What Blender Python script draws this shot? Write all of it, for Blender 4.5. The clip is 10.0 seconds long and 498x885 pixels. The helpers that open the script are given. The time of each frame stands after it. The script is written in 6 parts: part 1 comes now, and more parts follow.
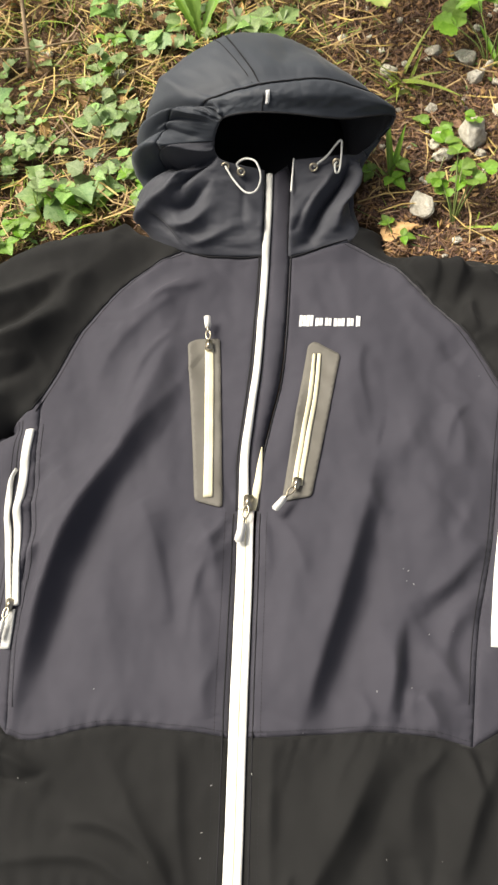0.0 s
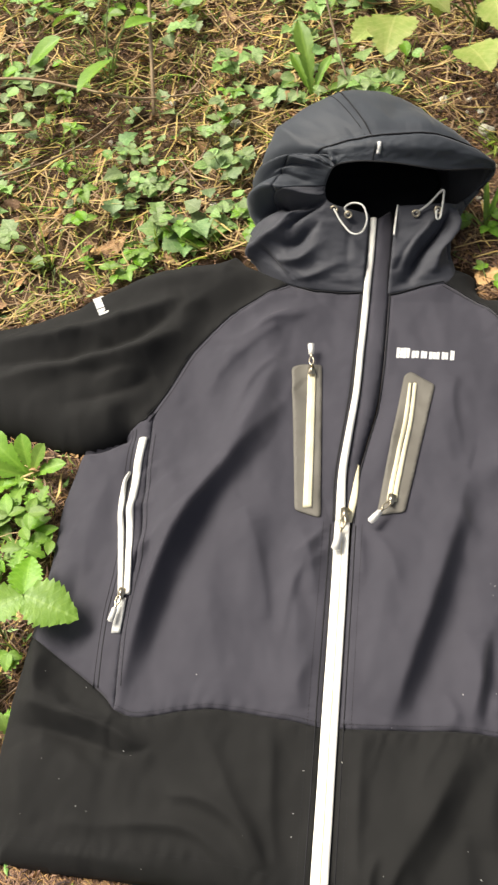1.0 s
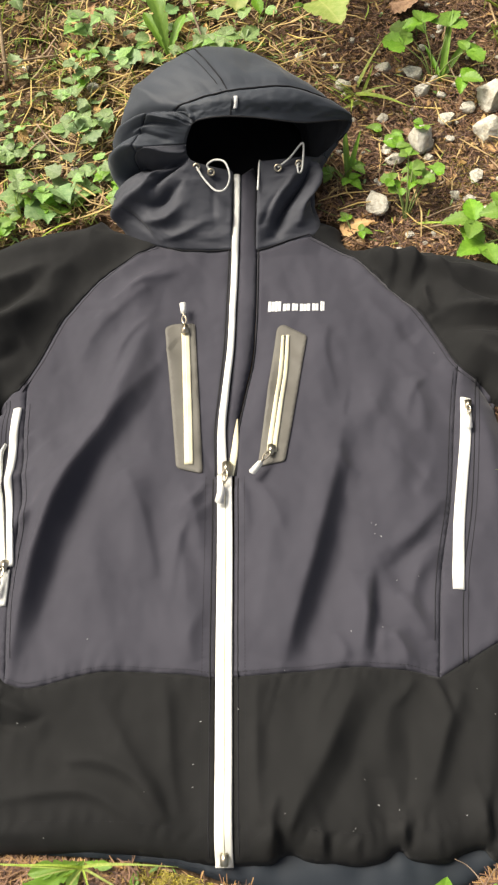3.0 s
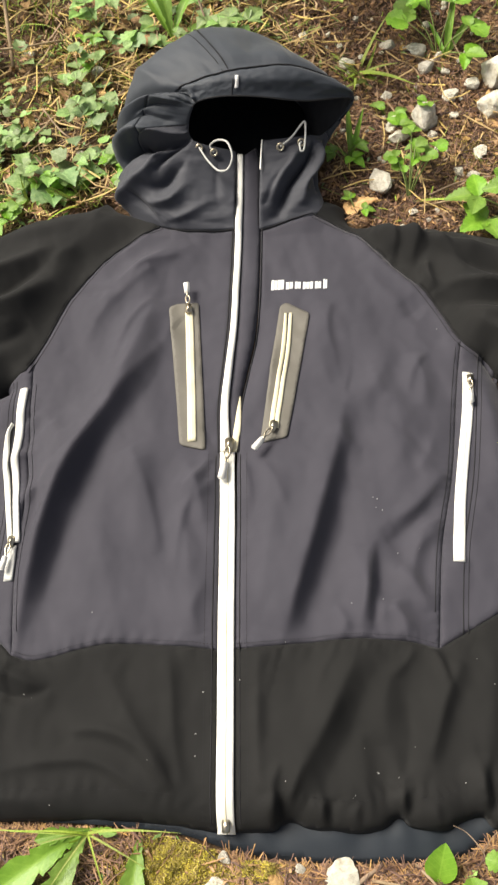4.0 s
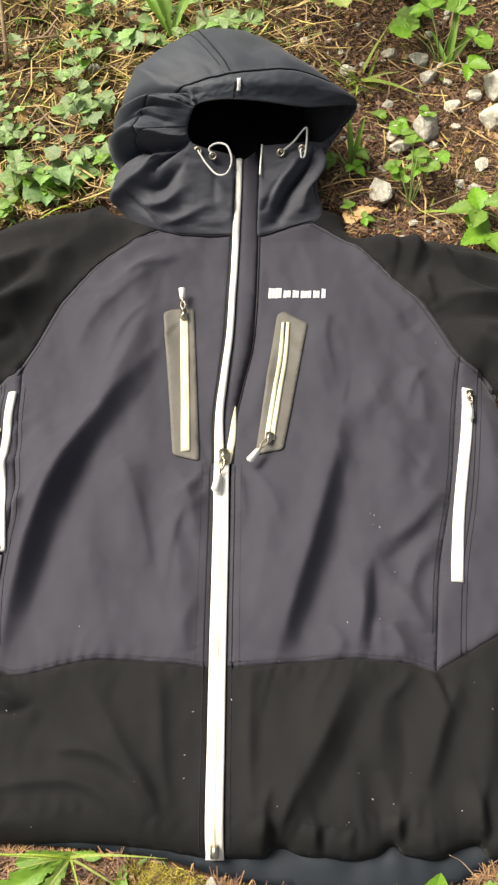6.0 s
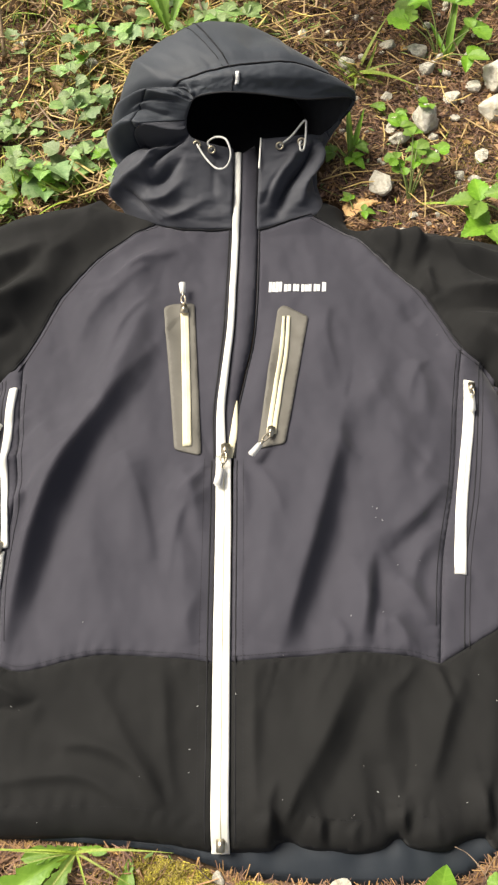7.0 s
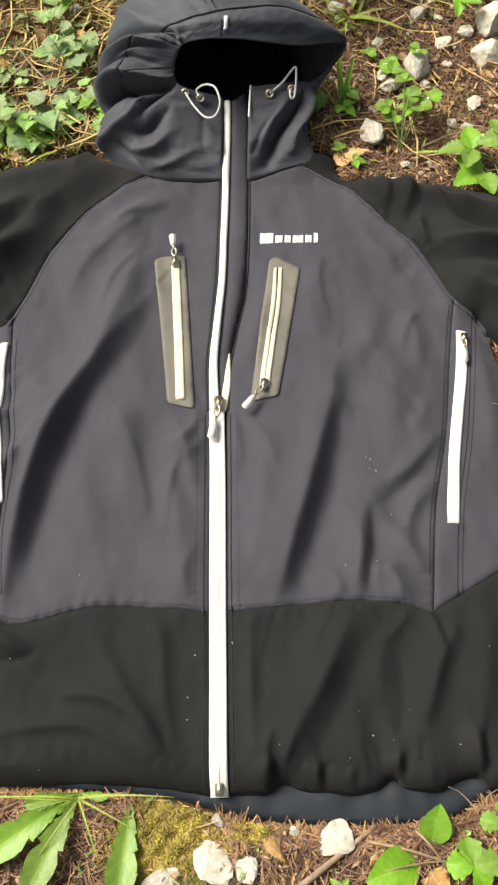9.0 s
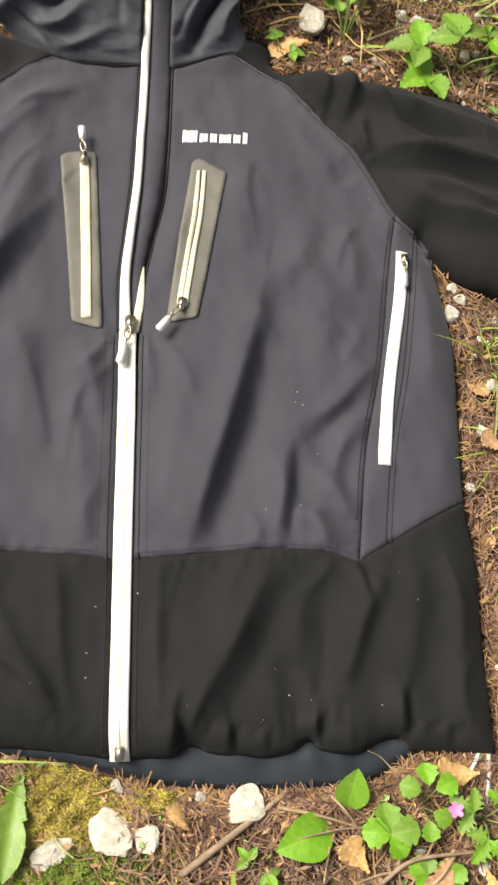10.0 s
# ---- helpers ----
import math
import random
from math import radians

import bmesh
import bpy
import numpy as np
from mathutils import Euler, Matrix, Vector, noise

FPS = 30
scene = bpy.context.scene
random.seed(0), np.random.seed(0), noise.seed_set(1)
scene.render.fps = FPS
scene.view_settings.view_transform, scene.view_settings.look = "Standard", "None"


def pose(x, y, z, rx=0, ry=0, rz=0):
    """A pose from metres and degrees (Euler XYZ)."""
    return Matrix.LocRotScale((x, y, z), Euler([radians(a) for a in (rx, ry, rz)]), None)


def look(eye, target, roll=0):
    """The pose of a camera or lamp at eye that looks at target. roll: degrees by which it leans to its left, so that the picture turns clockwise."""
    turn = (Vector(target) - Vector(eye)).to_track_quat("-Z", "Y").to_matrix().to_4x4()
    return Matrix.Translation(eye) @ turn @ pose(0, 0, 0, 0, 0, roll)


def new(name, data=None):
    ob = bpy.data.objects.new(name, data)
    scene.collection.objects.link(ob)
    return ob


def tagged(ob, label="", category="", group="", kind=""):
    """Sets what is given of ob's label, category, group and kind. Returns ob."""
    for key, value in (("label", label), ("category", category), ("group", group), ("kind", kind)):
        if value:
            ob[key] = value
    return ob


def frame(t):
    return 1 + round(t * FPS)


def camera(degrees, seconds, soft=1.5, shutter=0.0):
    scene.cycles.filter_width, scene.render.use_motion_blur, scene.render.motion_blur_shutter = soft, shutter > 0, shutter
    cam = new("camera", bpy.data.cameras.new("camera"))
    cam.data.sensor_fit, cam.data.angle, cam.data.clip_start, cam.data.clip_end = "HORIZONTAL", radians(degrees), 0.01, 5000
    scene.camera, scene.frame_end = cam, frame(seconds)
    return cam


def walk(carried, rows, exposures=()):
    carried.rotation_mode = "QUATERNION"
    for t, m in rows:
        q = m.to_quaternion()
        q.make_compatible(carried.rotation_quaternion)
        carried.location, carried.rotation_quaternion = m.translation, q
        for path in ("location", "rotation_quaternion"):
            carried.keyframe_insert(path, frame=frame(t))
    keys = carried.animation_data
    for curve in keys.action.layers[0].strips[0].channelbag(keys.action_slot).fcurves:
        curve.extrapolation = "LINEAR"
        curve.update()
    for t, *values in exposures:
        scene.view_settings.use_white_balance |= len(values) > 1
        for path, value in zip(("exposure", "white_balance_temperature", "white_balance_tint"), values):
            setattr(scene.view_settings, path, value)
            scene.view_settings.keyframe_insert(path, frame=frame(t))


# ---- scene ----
cam = camera(31.8, 10.0, soft=2.3, shutter=0.3)
PATH = [
    (0, (0.086, 0.013, 0.794), (-0.118, 0.978, -0.946), -11.2),
    (0.5, (0.056, -0.049, 0.839), (-0.113, 0.989, -0.862), -8.0),
    (1, (0.042, -0.058, 0.837), (-0.274, 1.003, -0.829), -11.7),
    (1.5, (0.009, -0.041, 0.826), (-0.265, 1.051, -0.827), -6.3),
    (2, (0.002, -0.035, 0.801), (-0.239, 1.0, -0.894), -6.6),
    (2.5, (0.035, -0.048, 0.805), (-0.079, 0.958, -0.92), -5.3),
    (2.7, (0.051, -0.061, 0.812), (-0.025, 0.975, -0.897), -5.5),
    (3.8, (0.077, -0.098, 0.824), (-0.067, 0.945, -0.876), -8.8),
    (4, (0.084, -0.095, 0.817), (-0.057, 0.928, -0.895), -9.2),
    (4.5, (0.082, -0.083, 0.804), (-0.042, 0.893, -0.937), -8.6),
    (5, (0.076, -0.079, 0.808), (-0.05, 0.911, -0.925), -8.4),
    (5.5, (0.069, -0.08, 0.811), (-0.044, 0.928, -0.913), -7.3),
    (6, (0.063, -0.077, 0.804), (-0.021, 0.953, -0.908), -5.0),
    (7.5, (0.061, -0.077, 0.803), (-0.026, 0.939, -0.917), -5.9),
    (8, (0.055, -0.075, 0.818), (-0.025, 0.958, -0.893), -5.1),
    (8.5, (0.059, -0.084, 0.808), (-0.02, 0.897, -0.932), -5.8),
    (9, (0.057, -0.082, 0.801), (-0.006, 0.854, -0.965), -5.4),
    (9.5, (0.061, -0.062, 0.772), (0.081, 0.808, -1.029), -0.9),
    (10, (0.067, -0.032, 0.731), (0.165, 0.724, -1.118), 6.3),
]
walk(cam, [(t, look(eye, target, roll)) for t, eye, target, roll in PATH], [(0.0, 0.52, 6900, 9), (10.0, 0.52, 6900, 9)])

# ---- light ----
world = bpy.data.worlds.new("sky")
scene.world = world
world.use_nodes = True
wn = world.node_tree
sky = wn.nodes.new("ShaderNodeTexSky")
sky.sky_type, sky.sun_disc = "NISHITA", False
sky.sun_elevation, sky.sun_rotation = radians(53), radians(-66)
sky.air_density, sky.dust_density, sky.ozone_density = 0.6, 6.0, 0.6
mute = wn.nodes.new("ShaderNodeHueSaturation")
mute.inputs["Saturation"].default_value = 0.6
wn.links.new(sky.outputs[0], mute.inputs["Color"])
wn.links.new(mute.outputs[0], wn.nodes["Background"].inputs[0])
wn.nodes["Background"].inputs[1].default_value = 0.10
sun = new("sun", bpy.data.lights.new("sun", "SUN"))
sun.data.energy, sun.data.angle, sun.data.color = 3.5, radians(30), (1.0, 0.97, 0.90)
sun.matrix_world = look((-1.8, 0.8, 2.6), (0, 0, 0))


# ---- materials ----
def ramp(nt, fac, stops):
    n = nt.nodes.new("ShaderNodeValToRGB")
    while len(n.color_ramp.elements) < len(stops):
        n.color_ramp.elements.new(0.5)
    for e, (p, c) in zip(n.color_ramp.elements, stops):
        e.position, e.color = p, (*c, 1)
    nt.links.new(fac, n.inputs[0])
    return n.outputs[0]


def noise_out(nt, scale, detail=4, rough=0.6, coord=None):
    n = nt.nodes.new("ShaderNodeTexNoise")
    n.inputs["Scale"].default_value, n.inputs["Detail"].default_value, n.inputs["Roughness"].default_value = scale, detail, rough
    if coord is None:
        coord = nt.nodes.new("ShaderNodeTexCoord").outputs["Object"]
    nt.links.new(coord, n.inputs["Vector"])
    return n.outputs[0]


def material(name, dark, light, scale=30, rough=0.6, fine=400, bump=0.2, depth=0.001, metal=0.0, sheen=0.0, vary=0.0, spread=(0.3, 0.7), thin=0.0, spec=0.5, veins=0.0):
    """Two base colours mixed by a coarse noise, fine grain in relief, and a change from piece to piece."""
    m = bpy.data.materials.new(name)
    m.use_nodes = True
    nt = m.node_tree
    b = nt.nodes["Principled BSDF"]
    col = ramp(nt, noise_out(nt, scale), [(spread[0], dark), (spread[1], light)])
    if veins:  # a paler midrib and side veins, in the leaf's own measure
        xyz = nt.nodes.new("ShaderNodeSeparateXYZ")
        nt.links.new(nt.nodes.new("ShaderNodeTexCoord").outputs["Object"], xyz.inputs[0])

        def calc(op, a, b=None, c=None):
            n = nt.nodes.new("ShaderNodeMath")
            n.operation = op
            for i, v in enumerate((a, b, c)):
                if isinstance(v, (int, float)):
                    n.inputs[i].default_value = v
                elif v is not None:
                    nt.links.new(v, n.inputs[i])
            return n.outputs[0]
        off = calc("ABSOLUTE", xyz.outputs[0])
        side = calc("GREATER_THAN", calc("SINE", calc("MULTIPLY", calc("SUBTRACT", xyz.outputs[1], calc("MULTIPLY", off, 0.9)), 44.0)), 0.86)
        rib = calc("MAXIMUM", calc("LESS_THAN", off, 0.016), calc("MULTIPLY", side, 0.55))
        paler = nt.nodes.new("ShaderNodeMix")
        paler.data_type, paler.blend_type = "RGBA", "MIX"
        nt.links.new(calc("MULTIPLY", rib, veins), paler.inputs["Factor"])
        nt.links.new(col, paler.inputs[6])
        paler.inputs[7].default_value = (min(1, light[0] * 1.5), min(1, light[1] * 1.35), min(1, light[2] * 1.7), 1)
        col = paler.outputs[2]
    if vary:
        hsv = nt.nodes.new("ShaderNodeHueSaturation")
        info = nt.nodes.new("ShaderNodeObjectInfo")
        geo = nt.nodes.new("ShaderNodeNewGeometry")
        add = nt.nodes.new("ShaderNodeMath")
        add.operation = "ADD"
        nt.links.new(info.outputs["Random"], add.inputs[0])
        nt.links.new(geo.outputs["Random Per Island"], add.inputs[1])
        for sock, lo, hi in (("Value", 1 - vary, 1 + vary), ("Hue", 0.5 - 0.045 * vary, 0.5 + 0.045 * vary), ("Saturation", 1 - 0.4 * vary, 1 + 0.3 * vary)):
            mr = nt.nodes.new("ShaderNodeMapRange")
            mr.inputs["From Max"].default_value = 2.0
            mr.inputs["To Min"].default_value, mr.inputs["To Max"].default_value = lo, hi
            nt.links.new(add.outputs[0], mr.inputs["Value"])
            nt.links.new(mr.outputs[0], hsv.inputs[sock])
        nt.links.new(col, hsv.inputs["Color"])
        col = hsv.outputs[0]
    nt.links.new(col, b.inputs["Base Color"])
    b.inputs["Roughness"].default_value, b.inputs["Metallic"].default_value = rough, metal
    b.inputs["Specular IOR Level"].default_value = spec
    if sheen:
        b.inputs["Sheen Weight"].default_value, b.inputs["Sheen Roughness"].default_value = sheen, 0.45
    if bump:
        bp = nt.nodes.new("ShaderNodeBump")
        bp.inputs["Strength"].default_value, bp.inputs["Distance"].default_value = bump, depth
        nt.links.new(noise_out(nt, fine, 3), bp.inputs["Height"])
        nt.links.new(bp.outputs[0], b.inputs["Normal"])
    if thin:
        tr = nt.nodes.new("ShaderNodeBsdfTranslucent")
        nt.links.new(col, tr.inputs["Color"])
        mix = nt.nodes.new("ShaderNodeMixShader")
        mix.inputs[0].default_value = thin
        nt.links.new(b.outputs[0], mix.inputs[1])
        nt.links.new(tr.outputs[0], mix.inputs[2])
        nt.links.new(mix.outputs[0], nt.nodes["Material Output"].inputs["Surface"])
    return m


GREY = material("grey_softshell", (0.0448, 0.0432, 0.0545), (0.0538, 0.0516, 0.0642), 14, 0.8, 1500, 0.3, 0.0004, sheen=0.12, spec=0.22)
BLACK = material("black_softshell", (0.0126, 0.0126, 0.0122), (0.0166, 0.0164, 0.0160), 12, 0.85, 1500, 0.3, 0.0004, sheen=0.04, spec=0.18)
# Body's grey softshell again for hood and collar, sky's blue put into the colour
HOOD_TINTED = material("navy_hood_cloth", (0.034, 0.040, 0.050), (0.043, 0.050, 0.061), 14, 0.62, 1500, 0.3, 0.0004, sheen=0.15, spec=0.34)
COLLAR = material("slate_collar_cloth", (0.043, 0.045, 0.055), (0.053, 0.055, 0.066), 14, 0.66, 1500, 0.3, 0.0004, sheen=0.12, spec=0.30)
LINING = material("dark_lining", (0.015, 0.020, 0.027), (0.022, 0.028, 0.036), 25, 0.6, 900, 0.2, 0.0004, sheen=0.05, spec=0.3)
FLEECE = material("black_fleece", (0.018, 0.018, 0.019), (0.030, 0.030, 0.031), 30, 0.9, 900, 0.4, 0.001)
SEAM = material("dark_thread", (0.016, 0.016, 0.018), (0.024, 0.024, 0.026), 60, 0.8, 900, 0.3, 0.0004, spec=0.2)
WHITE = material("white_zip_tape", (0.74, 0.73, 0.66), (0.82, 0.81, 0.75), 40, 0.5, 1400, 0.2, 0.0004)
CREAM = material("cream_zip_tape", (0.66, 0.60, 0.39), (0.78, 0.73, 0.53), 40, 0.5, 1400, 0.2, 0.0004)
PATCH = material("taupe_bonded_film", (0.128, 0.119, 0.100), (0.156, 0.146, 0.123), 30, 0.6, 1100, 0.25, 0.0004, spec=0.3)
METAL = material("worn_nickel", (0.58, 0.50, 0.36), (0.74, 0.66, 0.50), 120, 0.30, 700, 0.15, 0.0003, metal=1.0)
RUBBER = material("white_rubber", (0.62, 0.61, 0.57), (0.74, 0.73, 0.69), 80, 0.45, 500, 0.1, 0.0003)
CORD = material("grey_white_cord", (0.48, 0.48, 0.45), (0.66, 0.66, 0.62), 300, 0.6, 1500, 0.5, 0.0006)
THREAD = material("white_embroidery", (0.62, 0.62, 0.60), (0.78, 0.78, 0.76), 300, 0.55, 1800, 0.5, 0.0005)
NEEDLE = material("fallen_needles", (0.150, 0.068, 0.024), (0.580, 0.335, 0.148), 60, 0.8, 500, 0.2, 0.0005, vary=0.9)
STRAW = material("dry_straw", (0.270, 0.165, 0.075), (0.560, 0.390, 0.200), 40, 0.7, 500, 0.2, 0.0005, vary=0.8)
TWIG = material("weathered_twig", (0.190, 0.125, 0.075), (0.400, 0.290, 0.185), 70, 0.8, 300, 0.5, 0.001, vary=0.35)
STONE = material("pale_limestone", (0.580, 0.510, 0.370), (0.890, 0.840, 0.710), 6, 0.9, 60, 0.7, 0.005, vary=0.25, spread=(0.28, 0.58))
MOSS = material("yellow_green_moss", (0.260, 0.210, 0.036), (0.580, 0.460, 0.110), 60, 0.9, 300, 0.4, 0.001, vary=0.75)
GREEN_MOSS = material("green_moss", (0.100, 0.135, 0.022), (0.260, 0.290, 0.060), 60, 0.9, 300, 0.4, 0.001, vary=0.6)
TAN = material("pale_dead_leaf", (0.430, 0.225, 0.085), (0.740, 0.460, 0.220), 4, 0.7, 30, 0.4, 0.002, vary=0.35, veins=0.2)
FRESH = material("fresh_leaf", (0.140, 0.295, 0.024), (0.255, 0.440, 0.055), 3, 0.40, 30, 0.25, 0.002, vary=0.4, thin=0.25, veins=0.24)
GRASS = material("grass_blade", (0.250, 0.340, 0.040), (0.420, 0.500, 0.100), 30, 0.5, 260, 0.3, 0.001, vary=0.5, thin=0.25)
IVY = material("ivy_leaf", (0.160, 0.290, 0.075), (0.340, 0.470, 0.165), 6, 0.36, 40, 0.3, 0.002, vary=0.6, thin=0.18, veins=0.30)
MAT = material("grey_green_ivy", (0.145, 0.280, 0.095), (0.310, 0.445, 0.185), 5, 0.38, 40, 0.3, 0.002, vary=0.6, thin=0.18, veins=0.30)
YELLOWING = material("yellowing_leaf", (0.270, 0.400, 0.070), (0.480, 0.520, 0.160), 4, 0.5, 40, 0.3, 0.002, vary=0.2, thin=0.35, veins=0.25)
DEAD = material("dead_leaf", (0.250, 0.125, 0.048), (0.560, 0.350, 0.160), 6, 0.75, 30, 0.5, 0.003, vary=0.6, veins=0.28)
PETAL = material("pink_petal", (0.62, 0.16, 0.42), (0.75, 0.30, 0.55), 80, 0.6, 300, 0.2, 0.0006)
STEM = material("green_stem", (0.130, 0.190, 0.040), (0.220, 0.260, 0.080), 60, 0.6, 300, 0.2, 0.0006, vary=0.3)
SOIL = material("brown_soil", (0.038, 0.022, 0.011), (0.190, 0.115, 0.056), 30, 0.95, 260, 0.8, 0.004, spread=(0.32, 0.66))


# ---- shapes ----
def curve(pts, n=12):
    """A smooth line through a few points."""
    p = np.array(pts, float)
    p = np.vstack([2 * p[0] - p[1], p, 2 * p[-1] - p[-2]])
    out = []
    for i in range(1, len(p) - 2):
        t = np.linspace(0, 1, n, endpoint=False)[:, None]
        a, b, c, d = p[i - 1], p[i], p[i + 1], p[i + 2]
        out.append(0.5 * (2 * b + (c - a) * t + (2 * a - 5 * b + 4 * c - d) * t ** 2 + (3 * b - a - 3 * c + d) * t ** 3))
    return np.vstack([*out, p[-2:-1]])


def even(line, step):
    """The same line with points at even steps."""
    line = np.asarray(line, float)
    s = np.concatenate([[0], np.cumsum(np.linalg.norm(np.diff(line, axis=0), axis=1))])
    n = max(2, int(round(s[-1] / step)) + 1)
    at = np.linspace(0, s[-1], n)
    return np.stack([np.interp(at, s, line[:, k]) for k in range(line.shape[1])], 1)


def to_line(X, Y, line):
    """Distance to a line, the side (+1 left of its way) and how far along it (0 to 1)."""
    line = np.asarray(line, float)
    best = np.full(X.shape, 1e9)
    side, along = np.ones(X.shape), np.zeros(X.shape)
    n = len(line) - 1
    for i in range(n):
        a, d = line[i], line[i + 1] - line[i]
        t = np.clip(((X - a[0]) * d[0] + (Y - a[1]) * d[1]) / (d @ d + 1e-12), 0, 1)
        ex, ey = X - a[0] - t * d[0], Y - a[1] - t * d[1]
        r = np.hypot(ex, ey)
        m = r < best
        best = np.where(m, r, best)
        side = np.where(m, np.sign(d[0] * ey - d[1] * ex + 1e-12), side)
        along = np.where(m, (i + t) / n, along)
    return best, side, along


def inside(X, Y, poly):
    c = np.zeros(X.shape, bool)
    for (x0, y0), (x1, y1) in zip(poly, np.roll(poly, -1, axis=0)):
        if y0 != y1:
            c ^= ((y0 > Y) != (y1 > Y)) & (X < (x1 - x0) * (Y - y0) / (y1 - y0) + x0)
    return c


def smooth(a, b, x):
    t = np.clip((x - a) / (b - a), 0, 1)
    return t * t * (3 - 2 * t)


def mesh(name, verts, faces, mat, shade=True):
    me = bpy.data.meshes.new(name)
    me.from_pydata([tuple(map(float, v)) for v in verts], [], faces)
    me.materials.append(mat)
    if shade:
        me.polygons.foreach_set("use_smooth", [True] * len(me.polygons))
    me.update()
    return me


def put(name, me, parent=None, label="", m=None):
    ob = new(name, me)
    if parent is not None:
        ob.parent = parent
    if m is not None:
        ob.matrix_basis = m
    return tagged(ob, label=label)


def part(name, bm, mat, parent, label="", shade=True):
    me = bpy.data.meshes.new(name)
    bm.to_mesh(me)
    bm.free()
    me.materials.append(mat)
    if shade:
        me.polygons.foreach_set("use_smooth", [True] * len(me.polygons))
    return put(name, me, parent, label)


def thick(ob, t, offset=-1):
    md = ob.modifiers.new("cloth", "SOLIDIFY")
    md.thickness, md.offset = t, offset
    return ob


def ribbon_mesh(name, line, width, zf, mat, lift=0.0015, dome=0.0008, across=5, step=0.004, ends=1.0):
    """A tape that lies on a surface: domed across, with folded-down edges."""
    line = even(line, step)
    tan = np.gradient(line, axis=0)
    tan /= np.linalg.norm(tan, axis=1)[:, None] + 1e-9
    nor = np.stack([-tan[:, 1], tan[:, 0]], 1)
    w = np.asarray(width, float)
    w = np.interp(np.linspace(0, 1, len(line)), np.linspace(0, 1, w.size), w.ravel())
    u = np.concatenate([[-1.0], np.linspace(-1, 1, across), [1.0]])
    drop = np.concatenate([[1], np.zeros(across), [1]])
    P = line[:, None, :] + nor[:, None, :] * (u[None, :, None] * w[:, None, None] / 2)
    Z = zf(P[..., 0], P[..., 1]) + lift + dome * (1 - u[None] ** 2)
    Z = np.where(drop[None] > 0, Z - lift - dome - 0.001, Z)
    n, k = len(line), len(u)
    verts = np.concatenate([P, Z[..., None]], 2).reshape(-1, 3)
    faces = [(i * k + j, i * k + j + 1, (i + 1) * k + j + 1, (i + 1) * k + j) for i in range(n - 1) for j in range(k - 1)]
    faces += [tuple(range(k))[::-1], tuple((n - 1) * k + j for j in range(k))]
    return mesh(name, verts, [f[::-1] for f in faces], mat)


def tube(name, pts, radius, mat, parent=None, label="", n=8, taper=None, smooth_n=10):
    """A round cord or stem along a smooth line."""
    line = curve(pts, smooth_n)
    rad = np.interp(np.linspace(0, 1, len(line)), np.linspace(0, 1, len(taper)), taper) * radius if taper else np.full(len(line), radius)
    tan = np.gradient(line, axis=0)
    tan /= np.linalg.norm(tan, axis=1)[:, None] + 1e-9
    up = np.array([0.3, 0.2, 0.93])
    s = np.cross(tan, up)
    s /= np.linalg.norm(s, axis=1)[:, None] + 1e-9
    q = np.cross(s, tan)
    a = np.linspace(0, 2 * math.pi, n, endpoint=False)
    P = line[:, None] + rad[:, None, None] * (np.cos(a)[None, :, None] * s[:, None] + np.sin(a)[None, :, None] * q[:, None])
    L = len(line)
    faces = [(i * n + j, i * n + (j + 1) % n, (i + 1) * n + (j + 1) % n, (i + 1) * n + j) for i in range(L - 1) for j in range(n)]
    faces += [tuple(range(n))[::-1], tuple((L - 1) * n + j for j in range(n))]
    me = mesh(name, P.reshape(-1, 3), faces, mat)
    return put(name, me, parent, label)


# ---- ground height ----
def ground_z(X, Y):
    X, Y = np.asarray(X, float), np.asarray(Y, float)
    z = 0.020 + 0.055 * smooth(0.5, 1.1, Y) + 0.17 * np.clip(Y - 1.0, 0, 2.0) - 0.012 * smooth(0.0, -0.3, Y)
    z = z + 0.018 * smooth(-0.2, -0.6, X) * smooth(0.4, 0.8, Y)
    z = z + 0.006 * np.sin(9 * X + 3.1 * Y) * np.sin(7.3 * Y - 2 * X + 1) + 0.004 * np.sin(23 * X + 5) * np.sin(19 * Y + 2 * X)
    z = z - 0.030 * np.exp(-((X + 0.36) / 0.055) ** 2 - ((Y - 0.93) / 0.035) ** 2)
    under = inside(X, Y, BODY) if X.ndim else False
    under = under | (((X - 0.0) / 0.130) ** 2 + ((Y - 0.81) / 0.120) ** 2 < 1)
    return np.where(under, np.minimum(z, 0.012), z)


# ---- jacket: seams and outline, in plan ----
SIDE_L = curve([(-0.282, 0.012), (-0.303, 0.070), (-0.306, 0.150), (-0.303, 0.215), (-0.302, 0.290), (-0.306, 0.362), (-0.298, 0.442)])
SIDE_R = curve([(0.288, -0.006), (0.289, 0.075), (0.291, 0.144), (0.288, 0.198), (0.294, 0.299), (0.295, 0.356), (0.287, 0.423), (0.282, 0.462)])
ARM_L_LOW = curve([(-0.229, 0.470), (-0.262, 0.442), (-0.310, 0.432), (-0.395, 0.448), (-0.560, 0.425), (-0.740, 0.395)])
ARM_L_TOP = curve([(-0.740, 0.485), (-0.560, 0.560), (-0.439, 0.606), (-0.365, 0.632), (-0.331, 0.657), (-0.261, 0.699), (-0.213, 0.712), (-0.179, 0.721), (-0.156, 0.731), (-0.135, 0.712), (-0.100, 0.702)])
ARM_R_LOW = curve([(0.272, 0.466), (0.288, 0.441), (0.311, 0.416), (0.345, 0.400), (0.470, 0.352), (0.600, 0.300)])
